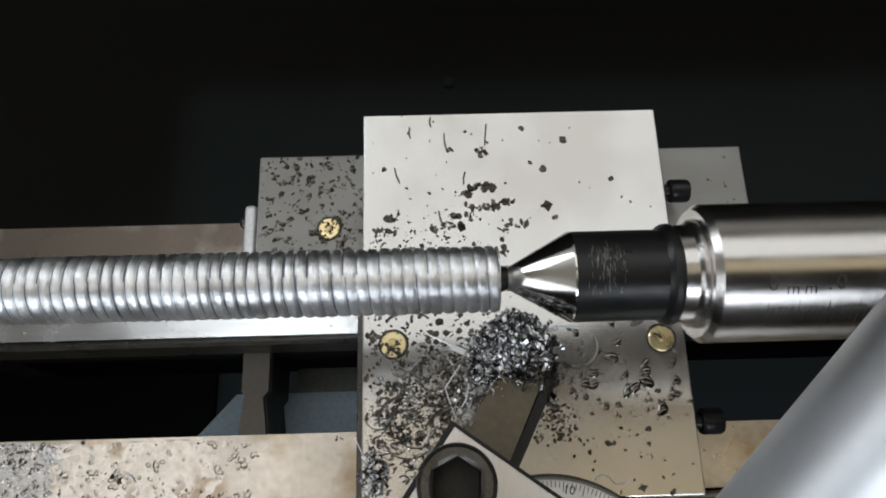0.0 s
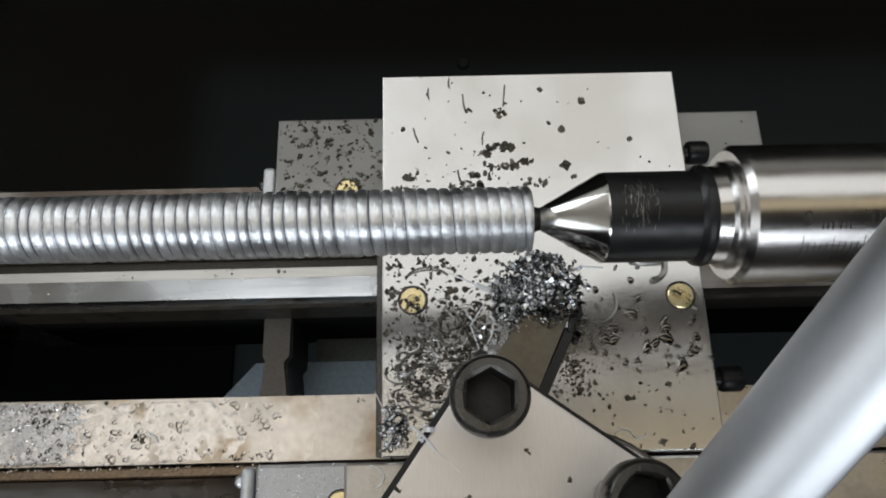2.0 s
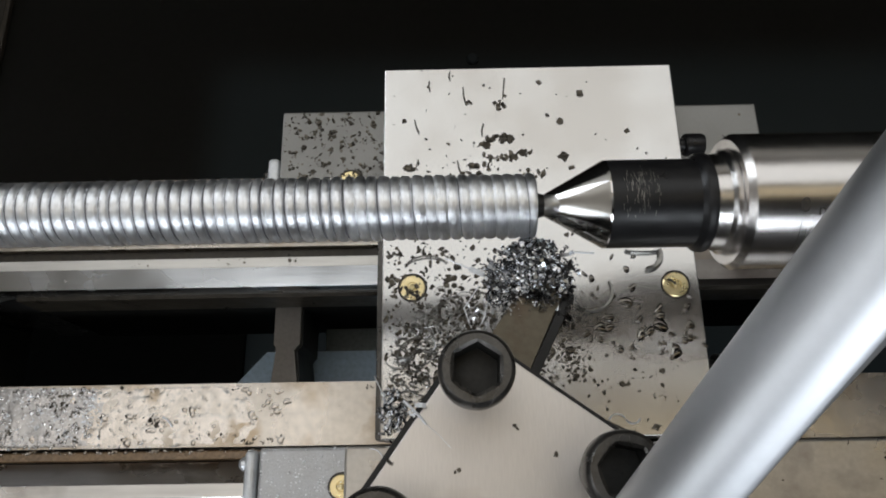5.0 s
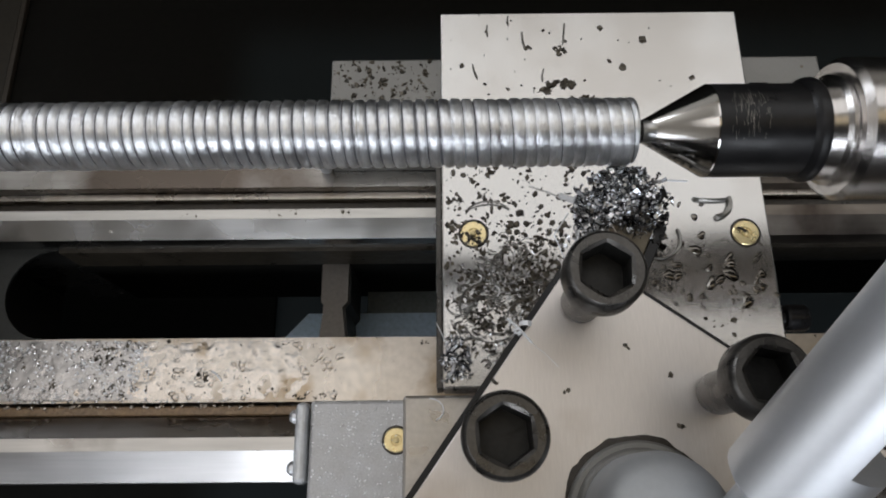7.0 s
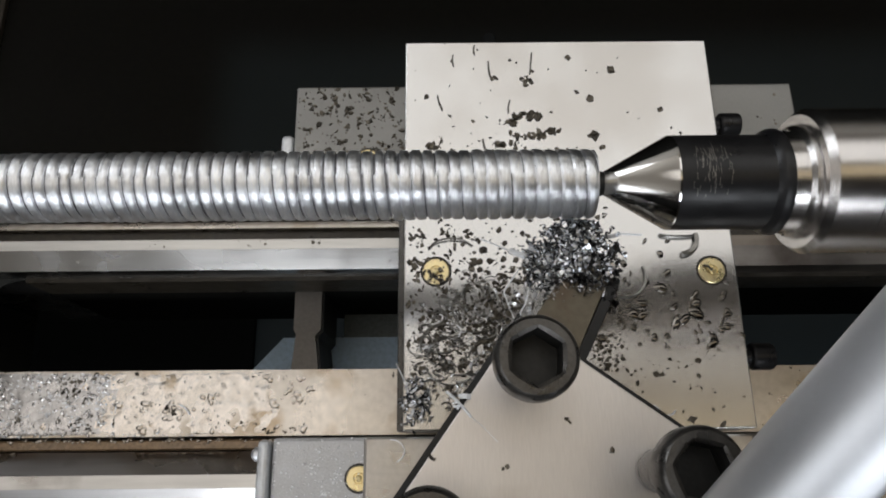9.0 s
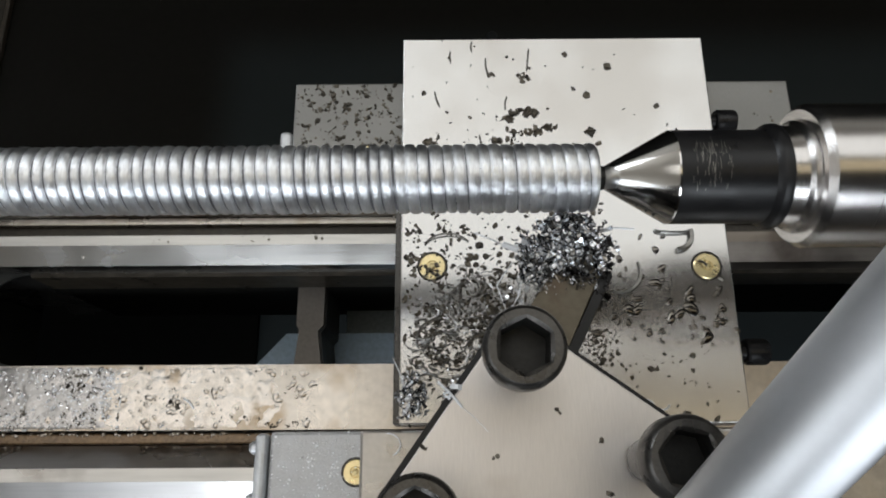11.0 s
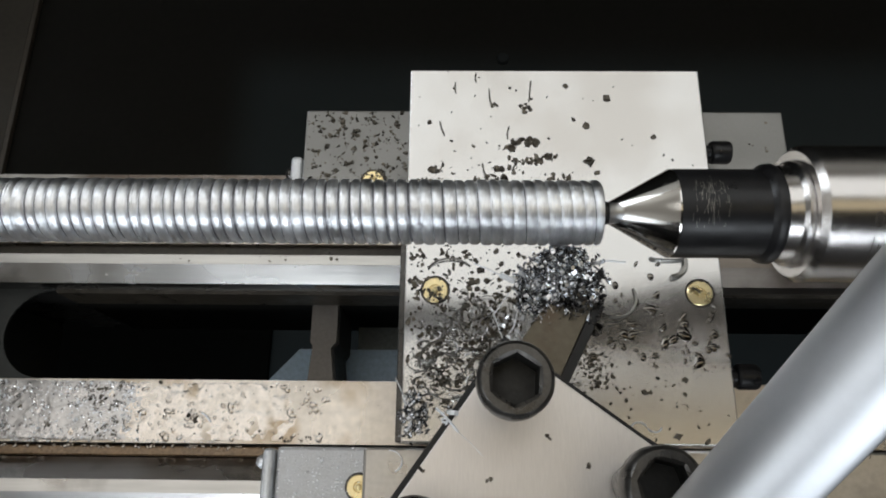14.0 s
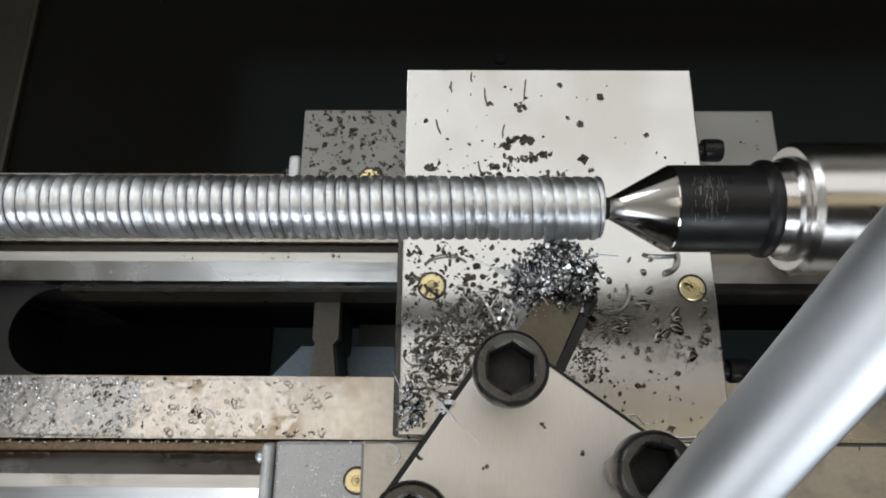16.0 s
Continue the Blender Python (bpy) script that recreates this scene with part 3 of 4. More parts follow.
compound = thing("compound_slide", (40, -120, -8), "compound slide base with a graduated swivel dial", "compound slide", moving=True)
part("base_plate", box(-9.2, 150, -170, -97.2, -20.9, -8, 0.7), plate_worn, compound, "ground steel base plate")
DIAL = (41.0, -119.2)
part("swivel", upright([(0.05, 27.6), (1.8, 27.6), (2.4, 27.2), (2.6, 26.8), (2.6, 0)], *DIAL, 96), dial_white, compound, "pale graduated swivel dial", 30)
part("swivel_rim", upright([(0.02, 28.2), (1.6, 28.2), (1.9, 28.0), (1.9, 27.62), (0.02, 27.62)], *DIAL, 96), black_worn, compound)
dial = bpy.data.objects["swivel"]
for k in range(-90, 91, 2):
    if abs(k) <= 90:
        a = radians(72 + k)
        ln = 2.2 if k % 10 == 0 else 1.3
        m = Matrix.Translation((*DIAL, 2.62)) @ Matrix.Rotation(a, 4, "Z")
        part("scale_mark", merged(bmesh.new(), box(26.7 - ln, 26.7, -0.09, 0.09, 0, 0.02), m), engraved, dial)
ten = letters("10", 2.7)
bmesh.ops.transform(ten, matrix=Matrix.Translation((44.3, -95.2, 2.64)) @ Matrix.Rotation(radians(-8), 4, "Z"), verts=ten.verts)
part("scale_writing", ten, engraved, dial)
part("top_slide", extruded([(19.5 + a * -0.577 + b * 0.806, -83.5 + a * -0.817 + b * -0.592) for a, b in ((12, 14), (12, 40), (75, 40), (75, 14))], 2.6, 20, 0.4), cast_grey, compound)

# ---- tool post ----
U, V = Vector((-0.577, -0.817)), Vector((0.811, -0.585))
CORNER = Vector((19.5, -83.3))


def on_post(a, b):
    p = CORNER + U * a + V * b
    return (p.x, p.y)


post = thing("tool_post", (25.6, -121, 20), "square four-way steel tool post with socket screws", "tool post", moving=True)
part("lower_block", extruded([on_post(a, b) for a, b in ((0.3, 0.3), (0.3, 52.7), (52.7, 52.7), (52.7, 0.3))], 20, 36, 0.5), ground_steel, post)
part("waist", extruded([on_post(a, b) for a, b in ((12, 12), (12, 41), (41, 41), (41, 12))], 36, 46), black_worn, post)
part("top_block", extruded([on_post(a, b) for a, b in ((0, 0), (0, 53), (53, 53), (53, 0))], 46, 58.9, 0.4), black_oxide, post, "blackened sides")
part("top_face", extruded([on_post(a, b) for a, b in ((0.55, 0.85), (0.55, 52.1), (52.1, 52.1), (52.1, 0.85))], 58.6, 59.3, 0.2), post_steel, post, "ground steel top face with oily marks")


def cap_screw(x, y, turn, top=77.5):
    """A socket head screw standing out of the post, its hexagon turned by some degrees."""
    seg = 42
    bm = bmesh.new()

    def ring(r, z, hexed=0.0):
        out = []
        for k in range(seg):
            a = 2 * math.pi * k / seg
            h = math.cos(math.pi / 6) / math.cos((a % (math.pi / 3)) - math.pi / 6)
            rr = r * (1 - hexed + hexed * h)
            a += radians(turn)
            out.append(bm.verts.new((x + rr * math.cos(a), y + rr * math.sin(a), z)))
        return out

    rings = [ring(2.6, 57), ring(2.6, 60.2), ring(2.85, 60.4), ring(2.85, top - 5.0), ring(4.4, top - 4.7), ring(4.9, top - 4.0), ring(4.9, top - 0.9), ring(4.65, top - 0.3),
             ring(4.3, top), ring(3.62, top, 0.55), ring(3.3, top - 0.3, 1.0)]
    for p, q in zip(rings, rings[1:]):
        for k in range(seg):
            bm.faces.new((p[k], p[(k + 1) % seg], q[(k + 1) % seg], q[k]))
    screw = part("clamp_screw", bm, black_worn, post, "worn black socket head screw", 28)
    bm = bmesh.new()
    p, q = ring(3.3, top - 0.28, 1.0), ring(3.2, top - 4.2, 1.0)
    for k in range(seg):
        bm.faces.new((p[k], p[(k + 1) % seg], q[(k + 1) % seg], q[k]))
    bm.faces.new(q)
    part("socket", bm, socket_black, screw, "dark hexagon socket")


for a, b in ((7.15, 5.15), (29.5, 5.8), (7.1, 26.6), (6.4, 47.0), (47.0, 5.6), (47.0, 47.0), (29.0, 47.0), (47.0, 27.0)):
    cap_screw(*on_post(a, b), a * 3 + b)
HUB = on_post(26.5, 26.5)
dirt = bmesh.new()
rim_in, rim_out = [], []
for k in range(96):
    a = 2 * math.pi * k / 96
    w = 10.5 + 0.7 * noise.noise(Vector((2.2 * math.cos(a), 2.2 * math.sin(a), 3.0))) + 0.35 * noise.noise(Vector((7 * math.cos(a), 7 * math.sin(a), 9.0)))
    rim_in.append(dirt.verts.new((HUB[0] + 9.5 * math.cos(a), HUB[1] + 9.5 * math.sin(a), 59.5)))
    rim_out.append(dirt.verts.new((HUB[0] + w * math.cos(a), HUB[1] + w * math.sin(a), 59.31)))
for k in range(96):
    dirt.faces.new((rim_in[k], rim_in[(k + 1) % 96], rim_out[(k + 1) % 96], rim_out[k]))
part("dirt_ring", dirt, grime, post, "dark oily dirt round the washer")
part("washer", upright([(59.3, 9.8), (60.4, 9.8), (60.7, 9.5), (60.7, 8.9), (61.3, 8.8), (61.6, 8.5), (61.6, 6)], *HUB, 56), ground_dull, post, "stepped steel washer", 30)

lever = thing("clamp_lever", (HUB[0], HUB[1], 61), "satin steel clamping lever with domed hub", "lever", moving=True)
part("hub", upright([(61.6, 8.0), (62.2, 8.2), (68.5, 8.2), (70.2, 7.8), (71.4, 6.4), (72.0, 3.4), (72.2, 0)], *HUB, 56), hub_grey, lever, "grey satin domed hub", 40)
LEVER_A, LEVER_B, LEVER_R = Vector((35.5, -117.0, 77.1)), Vector((70.9, -59.1, 141.5)), 6.2


def along(a, b, bm):
    """Lays a shape spun round x from a towards b."""
    m = Matrix.Translation(a) @ (b - a).to_track_quat("X", "Z").to_matrix().to_4x4()
    bmesh.ops.transform(bm, matrix=m, verts=bm.verts)
    return bm


LEN = (LEVER_B - LEVER_A).length
bar = along(LEVER_A, LEVER_B, lathe_shape([(-0.02, 0), (-0.02, LEVER_R - 1.0), (0.9, LEVER_R)] + [(9.0 + 0.02 * k + 0.98 * j, LEVER_R) for j in range(13) for k in (0, 1)] + [(LEN - 1, LEVER_R), (LEN, LEVER_R - 1), (LEN, 0)], 64))
way = (LEVER_B - LEVER_A).normalized()
side = Vector((0.78, -0.60, 0.20))
side = (side - way * side.dot(way)).normalized()
for v in bar.verts:
    t = (v.co - LEVER_A).dot(way)
    if 9.015 < t < 20.79:
        over = (v.co - LEVER_A).dot(side) - LEVER_R * 0.42
        if over > 0:
            v.co -= side * over
part("bar", bar, satin, lever, "satin chrome round bar with a spanner flat", 30)
part("stem", along(LEVER_A - way * 14, LEVER_A, lathe_shape([(0, 0), (0, 3.6), (14, 3.6), (14, 0)], 24)), satin, lever, smooth=30)

# ---- cutting tool ----
tool = thing("cutting_tool", (24, -84, 36), "brown-stained steel turning tool bit", "cutting tool", moving=True)
part("shank", extruded([(36.4, -74.3), (34.0, -71.5), (30.0, -72.0), (22.0, -83.5), (14.0, -97.0), (21.5, -102.5), (29.6, -88.0)], 36.1, 45.2, 0.3), tool_steel, tool, "brown-stained steel shank")
# The tool's shaded right side, put in as a black strip.
part("flank", extruded([(36.5, -74.4), (29.7, -88.1), (22.0, -102.0), (23.6, -102.6), (31.0, -89.2), (38.0, -75.6), (37.6, -74.2)], 36.1, 44.3, 0.2), black_oxide, tool, "flank along the cutting side, coloured black for shade")

# ---- swarf ----

def flake(bm, place, size, rng, curl=0.8, thick=0.12):
    """A small bent chip: a strip of three thick links."""
    m = Matrix.Translation(place) @ Euler((rng.uniform(0, 6.3), rng.uniform(0, 6.3), rng.uniform(0, 6.3))).to_matrix().to_4x4()
    w = size * rng.uniform(0.25, 0.5)
    pts, a, p = [], rng.uniform(-0.3, 0.3), Vector((0, 0, 0))
    links = 3
    for k in range(links + 1):
        pts.append(p.copy())
        a += curl * rng.uniform(0.2, 1.3)
        p += Vector((math.cos(a), 0, math.sin(a))) * size / links
    mid = sum(pts, Vector()) / len(pts)
    lo, hi = [], []
    for q in pts:
        q = q - mid
        tw = rng.uniform(0.7, 1.2)
        lo.append([bm.verts.new(m @ (q + Vector((0, s * w * tw / 2, 0)))) for s in (-1, 1)])
        hi.append([bm.verts.new(m @ (q + Vector((0, s * w * tw / 2, thick)))) for s in (-1, 1)])
    for k in range(links):
        bm.faces.new((hi[k][0], hi[k][1], hi[k + 1][1], hi[k + 1][0]))
        bm.faces.new((lo[k][0], lo[k + 1][0], lo[k + 1][1], lo[k][1]))
        bm.faces.new((lo[k][0], hi[k][0], hi[k + 1][0], lo[k + 1][0]))
        bm.faces.new((lo[k][1], lo[k + 1][1], hi[k + 1][1], hi[k][1]))
    bm.faces.new((lo[0][0], lo[0][1], hi[0][1], hi[0][0]))
    bm.faces.new((lo[-1][0], hi[-1][0], hi[-1][1], lo[-1][1]))


def heap(name, centre_at, radii, count, size, mat, label, seed):
    r = random.Random(seed)
    bm = bmesh.new()
    made = 0
    while made < count:
        p = Vector((r.uniform(-1, 1), r.uniform(-1, 1), r.uniform(-1, 1)))
        if p.length > 1 or (p.length < 0.55 and r.random() < 0.7):
            continue
        lump = 1 + 0.65 * noise.noise(p * 1.9) + 0.25 * noise.noise(p * 4.5)
        flake(bm, Vector(centre_at) + Vector((p.x * radii[0], p.y * radii[1], p.z * radii[2])) * lump, size * r.choice((0.45, 0.7, 0.9, 1.2, 1.7)), r, 1.0, 0.15)
        made += 1
    return solo(name, bm, mat, label, "metal swarf", "stuff", centre_at, moving=True)


heap("swarf_ball", (31.3, -71.6, 42.6), (7.2, 6.8, 4.6), 2500, 1.25, chip_bright, "tangled ball of glittering grey metal swarf", 3)
heap("dark_swarf", (32.9, -72.4, 42.4), (6.6, 7.0, 4.6), 620, 1.5, chip_black, "darker flakes matted in the swarf ball, more to its right", 5)
# Brighter flakes at the left stand in for the ball's whiter highlights.
heap("bright_flakes", (26.6, -75.0, 44.4), (3.2, 4.2, 2.4), 130, 0.6, filing, "bright silver flakes put on the swarf ball for its highlights", 6)
heap("swarf_crumb", (11.0, -95.3, 60.0), (1.4, 1.2, 0.5), 8, 1.1, silver_chip, "bright crumpled slivers on the tool post edge", 12)
heap("swarf_crumb", (21.8, -79.8, 45.5), (2.2, 4.2, 0.8), 30, 1.3, filing, "bright crumpled slivers beside the tool", 15)
heap("swarf_tuft", (3.4, -90.5, 0.5), (3.6, 5.0, 2.2), 330, 1.1, chip_bright, "small tuft of glittering fine swarf", 4)


def wire(bm, pts, r, sides=5):
    """A thin round wire through the points."""
    rings = []
    for k, p in enumerate(pts):
        t = (pts[min(k + 1, len(pts) - 1)] - pts[max(k - 1, 0)]).normalized()
        a = t.cross(Vector((0.31, 0.2, 0.93))).normalized()
        b = t.cross(a)
        rings.append([bm.verts.new(p + (a * math.cos(6.2832 * j / sides) + b * math.sin(6.2832 * j / sides)) * r) for j in range(sides)])
    for p, q in zip(rings, rings[1:]):
        for j in range(sides):
            bm.faces.new((p[j], p[(j + 1) % sides], q[(j + 1) % sides], q[j]))
    bm.faces.new(rings[0]), bm.faces.new(rings[-1])


def curl(cx, cy, z, r, a0, a1, rise=0.0, squash=1.0, n=18):
    return [Vector((cx + r * math.cos(radians(a0 + (a1 - a0) * k / n)), cy + squash * r * math.sin(radians(a0 + (a1 - a0) * k / n)), z + rise * math.sin(math.pi * k / n))) for k in range(n + 1)]


def string_of_swarf(pts, r, mat, label, moving=True):
    bm = bmesh.new()
    wire(bm, pts, r)
    mid = sum(pts, Vector()) / len(pts)
    return solo("swarf_string", bm, mat, label, "swarf", "", (mid.x, mid.y, min(p.z for p in pts) - r), 60, moving, "curled swarf strings")


for cx, cy, r, a in ((54.0, -93.0, 1.8, 20), (57.5, -92.4, 1.6, 200), (-3.2, -100.5, 3.2, -60)):
    string_of_swarf(curl(cx, cy, 0.3 if cx > 0 else -7.8, r, a, a + 150, 0.4, 0.8), 0.16, silver_chip, "thin bright curl of swarf")
litter = bmesh.new()
litter_rng = random.Random(41)
for k in range(120):
    x, y = litter_rng.triangular(2.0, 29, 9), litter_rng.triangular(-95, -60, -79)
    r, a = litter_rng.choice((0.5, 0.8, 1.2, 1.8, 3.0)), litter_rng.uniform(0, 360)
    wire(litter, curl(x, y, litter_rng.uniform(0.15, 0.9), r, a, a + litter_rng.uniform(60, 230), litter_rng.uniform(0, 0.7), litter_rng.uniform(0.4, 1), 6), litter_rng.uniform(0.08, 0.2), 4)
bright_litter = bmesh.new()
for k in range(70):
    x, y = litter_rng.triangular(2.0, 29, 12), litter_rng.triangular(-94, -62, -76)
    r, a = litter_rng.choice((0.6, 1.0, 1.6, 2.6)), litter_rng.uniform(0, 360)
    wire(bright_litter, curl(x, y, litter_rng.uniform(0.6, 1.4), r, a, a + litter_rng.uniform(50, 160), litter_rng.uniform(0, 0.7), litter_rng.uniform(0.4, 1), 6), litter_rng.uniform(0.07, 0.15), 4)
solo("bright_swarf", bright_litter, filing, "bright fine curled slivers among dark swarf", "metal swarf", "stuff", (12, -80, 0), 60, True)
solo("swarf_litter", litter, wire_dull, "matted litter of fine curled grey swarf", "metal swarf", "stuff", (12, -80, 0), 60, True)

string_of_swarf(curl(-68.0, -91.5, -34.0, 4.0, 20, 75, 0.3), 0.28, silver_chip, "bright curved sliver on the front way", False)
string_of_swarf(curl(50.2, -62.4, 0.35, 5.2, -140, 25, 0.6), 0.34, wire_dull, "thin curled steel swarf string on the cross slide")
string_of_swarf(curl(11.0, -56.5, 0.3, 5.5, 30, 165, 0.8, 0.6), 0.22, wire_dull, "thin curled steel swarf string on the cross slide")
string_of_swarf(curl(64.0, -52.6, 0.3, 4.2, 170, 355, 0.3, 0.14), 0.42, wire_dull, "flattened loop of dark swarf on the cross slide")
string_of_swarf(curl(64.2, -53.6, 0.4, 3.8, -88, 18, 0.3, 1.0), 0.75, wire_dull, "flattened loop of dark swarf on the cross slide")
string_of_swarf([Vector((68.9, -60.1, 0.7)), Vector((69.8, -60.5, 1.0)), Vector((70.7, -61.3, 0.9))], 0.3, chip_dark, "dark chip lying on the brass oiler")
string_rng = random.Random(17)
for k in range(14):
    x, y, r = string_rng.uniform(9, 25), string_rng.uniform(-86, -66), string_rng.uniform(2.5, 6.5)
    a = string_rng.uniform(0, 360)
    string_of_swarf(curl(x, y, 0.5 + 0.2 * (k % 4), r, a, a + string_rng.uniform(60, 150), string_rng.uniform(0.2, 1.6), string_rng.uniform(0.5, 1)), string_rng.uniform(0.16, 0.27), wire_dull, "thin curled steel swarf string on the cross slide")
string_of_swarf([Vector((15.5, -66.8, 42)), Vector((18, -68.2, 43)), Vector((21, -70.0, 44))], 0.16, filing, "bright straight sliver of aluminium at the swarf ball")
string_of_swarf([Vector((20.0, -70.0, 45.5)), Vector((22.4, -71.2, 46.0))], 0.55, silver_chip, "bright straight sliver of aluminium at the swarf ball")
string_of_swarf([Vector((21.5, -73, 45)), Vector((18.8, -77.0, 45.5)), Vector((20.4, -82.0, 46)), Vector((22.2, -79, 46)), Vector((22.8, -76.5, 46.2))], 0.12, silver_chip, "bright thin wire of swarf beside the ball")
string_of_swarf([Vector((38.5, -66.5, 43.5)), Vector((42.5, -66.9, 43.8))], 0.18, silver_chip, "bright straight sliver of aluminium at the swarf ball")
string_of_swarf([Vector((9.3, -94.2, 59.8)), Vector((10.4, -95.2, 59.9)), Vector((11.6, -96.4, 59.7)), Vector((12.6, -97.6, 59.5))], 0.2, silver_chip, "bright curled sliver on the tool post edge")
string_of_swarf([Vector((12.6, -97.6, 59.5)), Vector((14.3, -99.0, 59.45)), Vector((16.1, -100.9, 59.4))], 0.05, silver_chip, "hair-thin bright swarf on the tool post")
string_of_swarf([Vector((-1.5, -82, 0.4)), Vector((0.2, -85.5, 0.6)), Vector((2.0, -91, 0.8))], 0.12, silver_chip, "bright thin wire of swarf at the slide's edge")


def scatter(name, spots, z, mat, label, seed, moving=True, base=(0, 0, 0), flatness=0.35):
    """Loose chips lying on a face. spots: (x0, x1, y0, y1, count, least, most)."""
    r = random.Random(seed)
    bm = bmesh.new()
    for x0, x1, y0, y1, count, least, most in spots:
        near = None
        for _ in range(count):
            s = least + (most - least) * r.random() ** 2.2
            if near is None or r.random() < 0.45:
                near = (r.uniform(x0, x1), r.uniform(y0, y1))
                x, y = near
            else:
                x, y = near[0] + r.gauss(0, 1.1), near[1] + r.gauss(0, 0.8)
                x, y = min(max(x, x0), x1), min(max(y, y0), y1)
            n = r.randint(4, 7)
            a0, long = r.uniform(0, 6.3), r.choice((0.3, 0.45, 0.6, 0.8, 1.0))
            h = s * flatness * r.uniform(0.5, 1.2)
            ring, top = [], []
            ca, sa = math.cos(a0), math.sin(a0)
            for k in range(n):
                a = 6.2832 * k / n
                rad = s / 2 * r.uniform(0.6, 1.2)
                u, w = rad * math.cos(a), rad * math.sin(a) * long
                ring.append(bm.verts.new((x + u * ca - w * sa, y + u * sa + w * ca, z - 0.03)))
                top.append(bm.verts.new((x + 0.7 * (u * ca - w * sa), y + 0.7 * (u * sa + w * ca), z + h * r.uniform(0.4, 1.2))))
            bm.faces.new(top)
            for k in range(n):
                bm.faces.new((ring[k], ring[(k + 1) % n], top[(k + 1) % n], top[k]))
    return solo(name, bm, mat, label, "metal chips", "stuff", base, moving=moving)


FAR_CHIPS = [(9.9, -0.7, 0.9), (18.1, -2.4, 1.0), (11.7, -5.5, 1.2), (2.5, -8.5, 0.9), (16.9, -8.0, 0.8), (26.2, -5.7, 1.2), (28.1, -6.2, 0.9), (32.1, -8.6, 1.1), (36.3, -8.1, 1.0),
    (41.3, -4.8, 1.8), (45.6, -8.7, 0.9), (48.3, -9.0, 0.8), (51.9, -8.2, 2.2), (53.5, -5.0, 0.8), (11.0, -12.7, 0.8), (21.6, -13.8, 0.7), (5.1, -15.5, 1.6), (2.5, -16.4, 0.7),
    (42.9, -14.7, 1.5), (46.0, -16.2, 2.6), (11.0, -20.9, 1.3), (18.7, -17.4, 0.8), (16.6, -22.5, 1.4), (20.1, -21.5, 1.2), (12.1, -24.1, 1.3), (15.9, -25.8, 0.7), (36.4, -20.4, 1.0),
    (37.8, -25.4, 1.6), (46.3, -26.6, 3.2), (48.0, -29.6, 1.7)]
NEAR_CHIPS = [(41.7, -29.8, 1.0), (55.2, -20.7, 1.2), (57.8, -22.3, 0.8), (63.2, -19.7, 1.8), (65.2, -24.8, 1.0), (67.6, -26.2, 1.0), (72.6, -27.4, 0.8), (45.4, -83.0, 1.6), (43.5, -81.5, 1.4),
    (48.7, -81.0, 1.4), (59.1, -81.3, 1.2), (61.0, -82.2, 0.9), (65.6, -81.8, 1.6), (65.2, -85.4, 1.5), (56.0, -84.6, 1.7), (56.9, -85.0, 1.6), (51.8, -86.8, 1.3), (52.5, -88.6, 1.4),
    (51.7, -90.6, 1.3), (68.1, -88.8, 1.1), (70.0, -91.7, 1.0), (61.0, -92.7, 1.1), (67.5, -92.5, 1.4), (62.5, -94.5, 2.6), (69.3, -95.7, 1.5), (57.7, -95.2, 1.2), (47.7, -87.5, 1.0),
    (51.1, -84.3, 1.0)]
scatter("big_chips", [(x - 0.25, x + 0.25, y - 0.25, y + 0.25, 1 if size < 1.5 else 3, size * 0.8, size * 1.15) for x, y, size in FAR_CHIPS + NEAR_CHIPS], 0.0, chip_dark,
        "separate dark chips on the cross slide", 44, base=(40, -20, 0))
scatter("clumped_chips", [(x - a, x + a, y - 0.7, y + 0.7, n, 0.8, 2.4) for x, y, a, n in ((30.0, -21.2, 3.2, 44), (25.0, -22.8, 2.4, 18), (30.0, -26.6, 4.2, 34), (34.5, -25.6, 2.2, 18), (24.5, -29.2, 2.4, 22),
        (7.5, -29.0, 2.0, 14), (34.0, -31.0, 3.0, 14), (10.5, -32.2, 2.6, 10), (17.5, -32.0, 2.4, 10), (22.0, -31.5, 2.6, 16), (39.0, -31.5, 2.0, 10), (5.0, -33.0, 2.0, 8), (22.5, -10.8, 0.8, 5), (29.0, -10.9, 1.6, 9), (31.5, -12.0, 1.6, 8))], 0.0, chip_dark, "clumped dark chips on the cross slide", 45, base=(28, -24, 0))
for x, y, h, lean in ((20.9, -6.0, 5.0, -0.1), (32.0, -3.5, 6.0, 0.35), (26.0, -17.0, 3.4, 0.5), (8.0, -15.5, 4.0, -0.4), (12.0, -4.0, 3.0, 0.2), (19.0, -27.5, 4.0, -0.3), (17.5, -1.2, 2.6, 0.3)):
    string_of_swarf([Vector((x, y, 0.3)), Vector((x - lean, y - h * 0.5, 0.5)), Vector((x - lean * h * 0.5 + 0.4, y - h, 0.3))], 0.19, chip_dark, "dark needle-like chip on the cross slide")
scatter("slide_chips", [(2, 30, -34, -26, 24, 0.5, 1.4), (1, 36, -62, -32, 420, 0.6, 2.2), (1, 28, -90, -58, 760, 0.5, 2.2), (4, 22, -84, -70, 380, 0.5, 1.8), (18, 27, -72, -60, 160, 0.6, 2.2),
                        (40, 75, -95, -78, 40, 0.4, 1.2), (38, 54, -62, -44, 10, 0.8, 1.8), (34, 46, -84, -70, 190, 0.5, 1.8), (38, 50, -84, -76, 110, 0.4, 1.4)],
        0.0, chip_dark, "dark oily metal chips scattered on the cross slide", 21, base=(38, -50, 0))
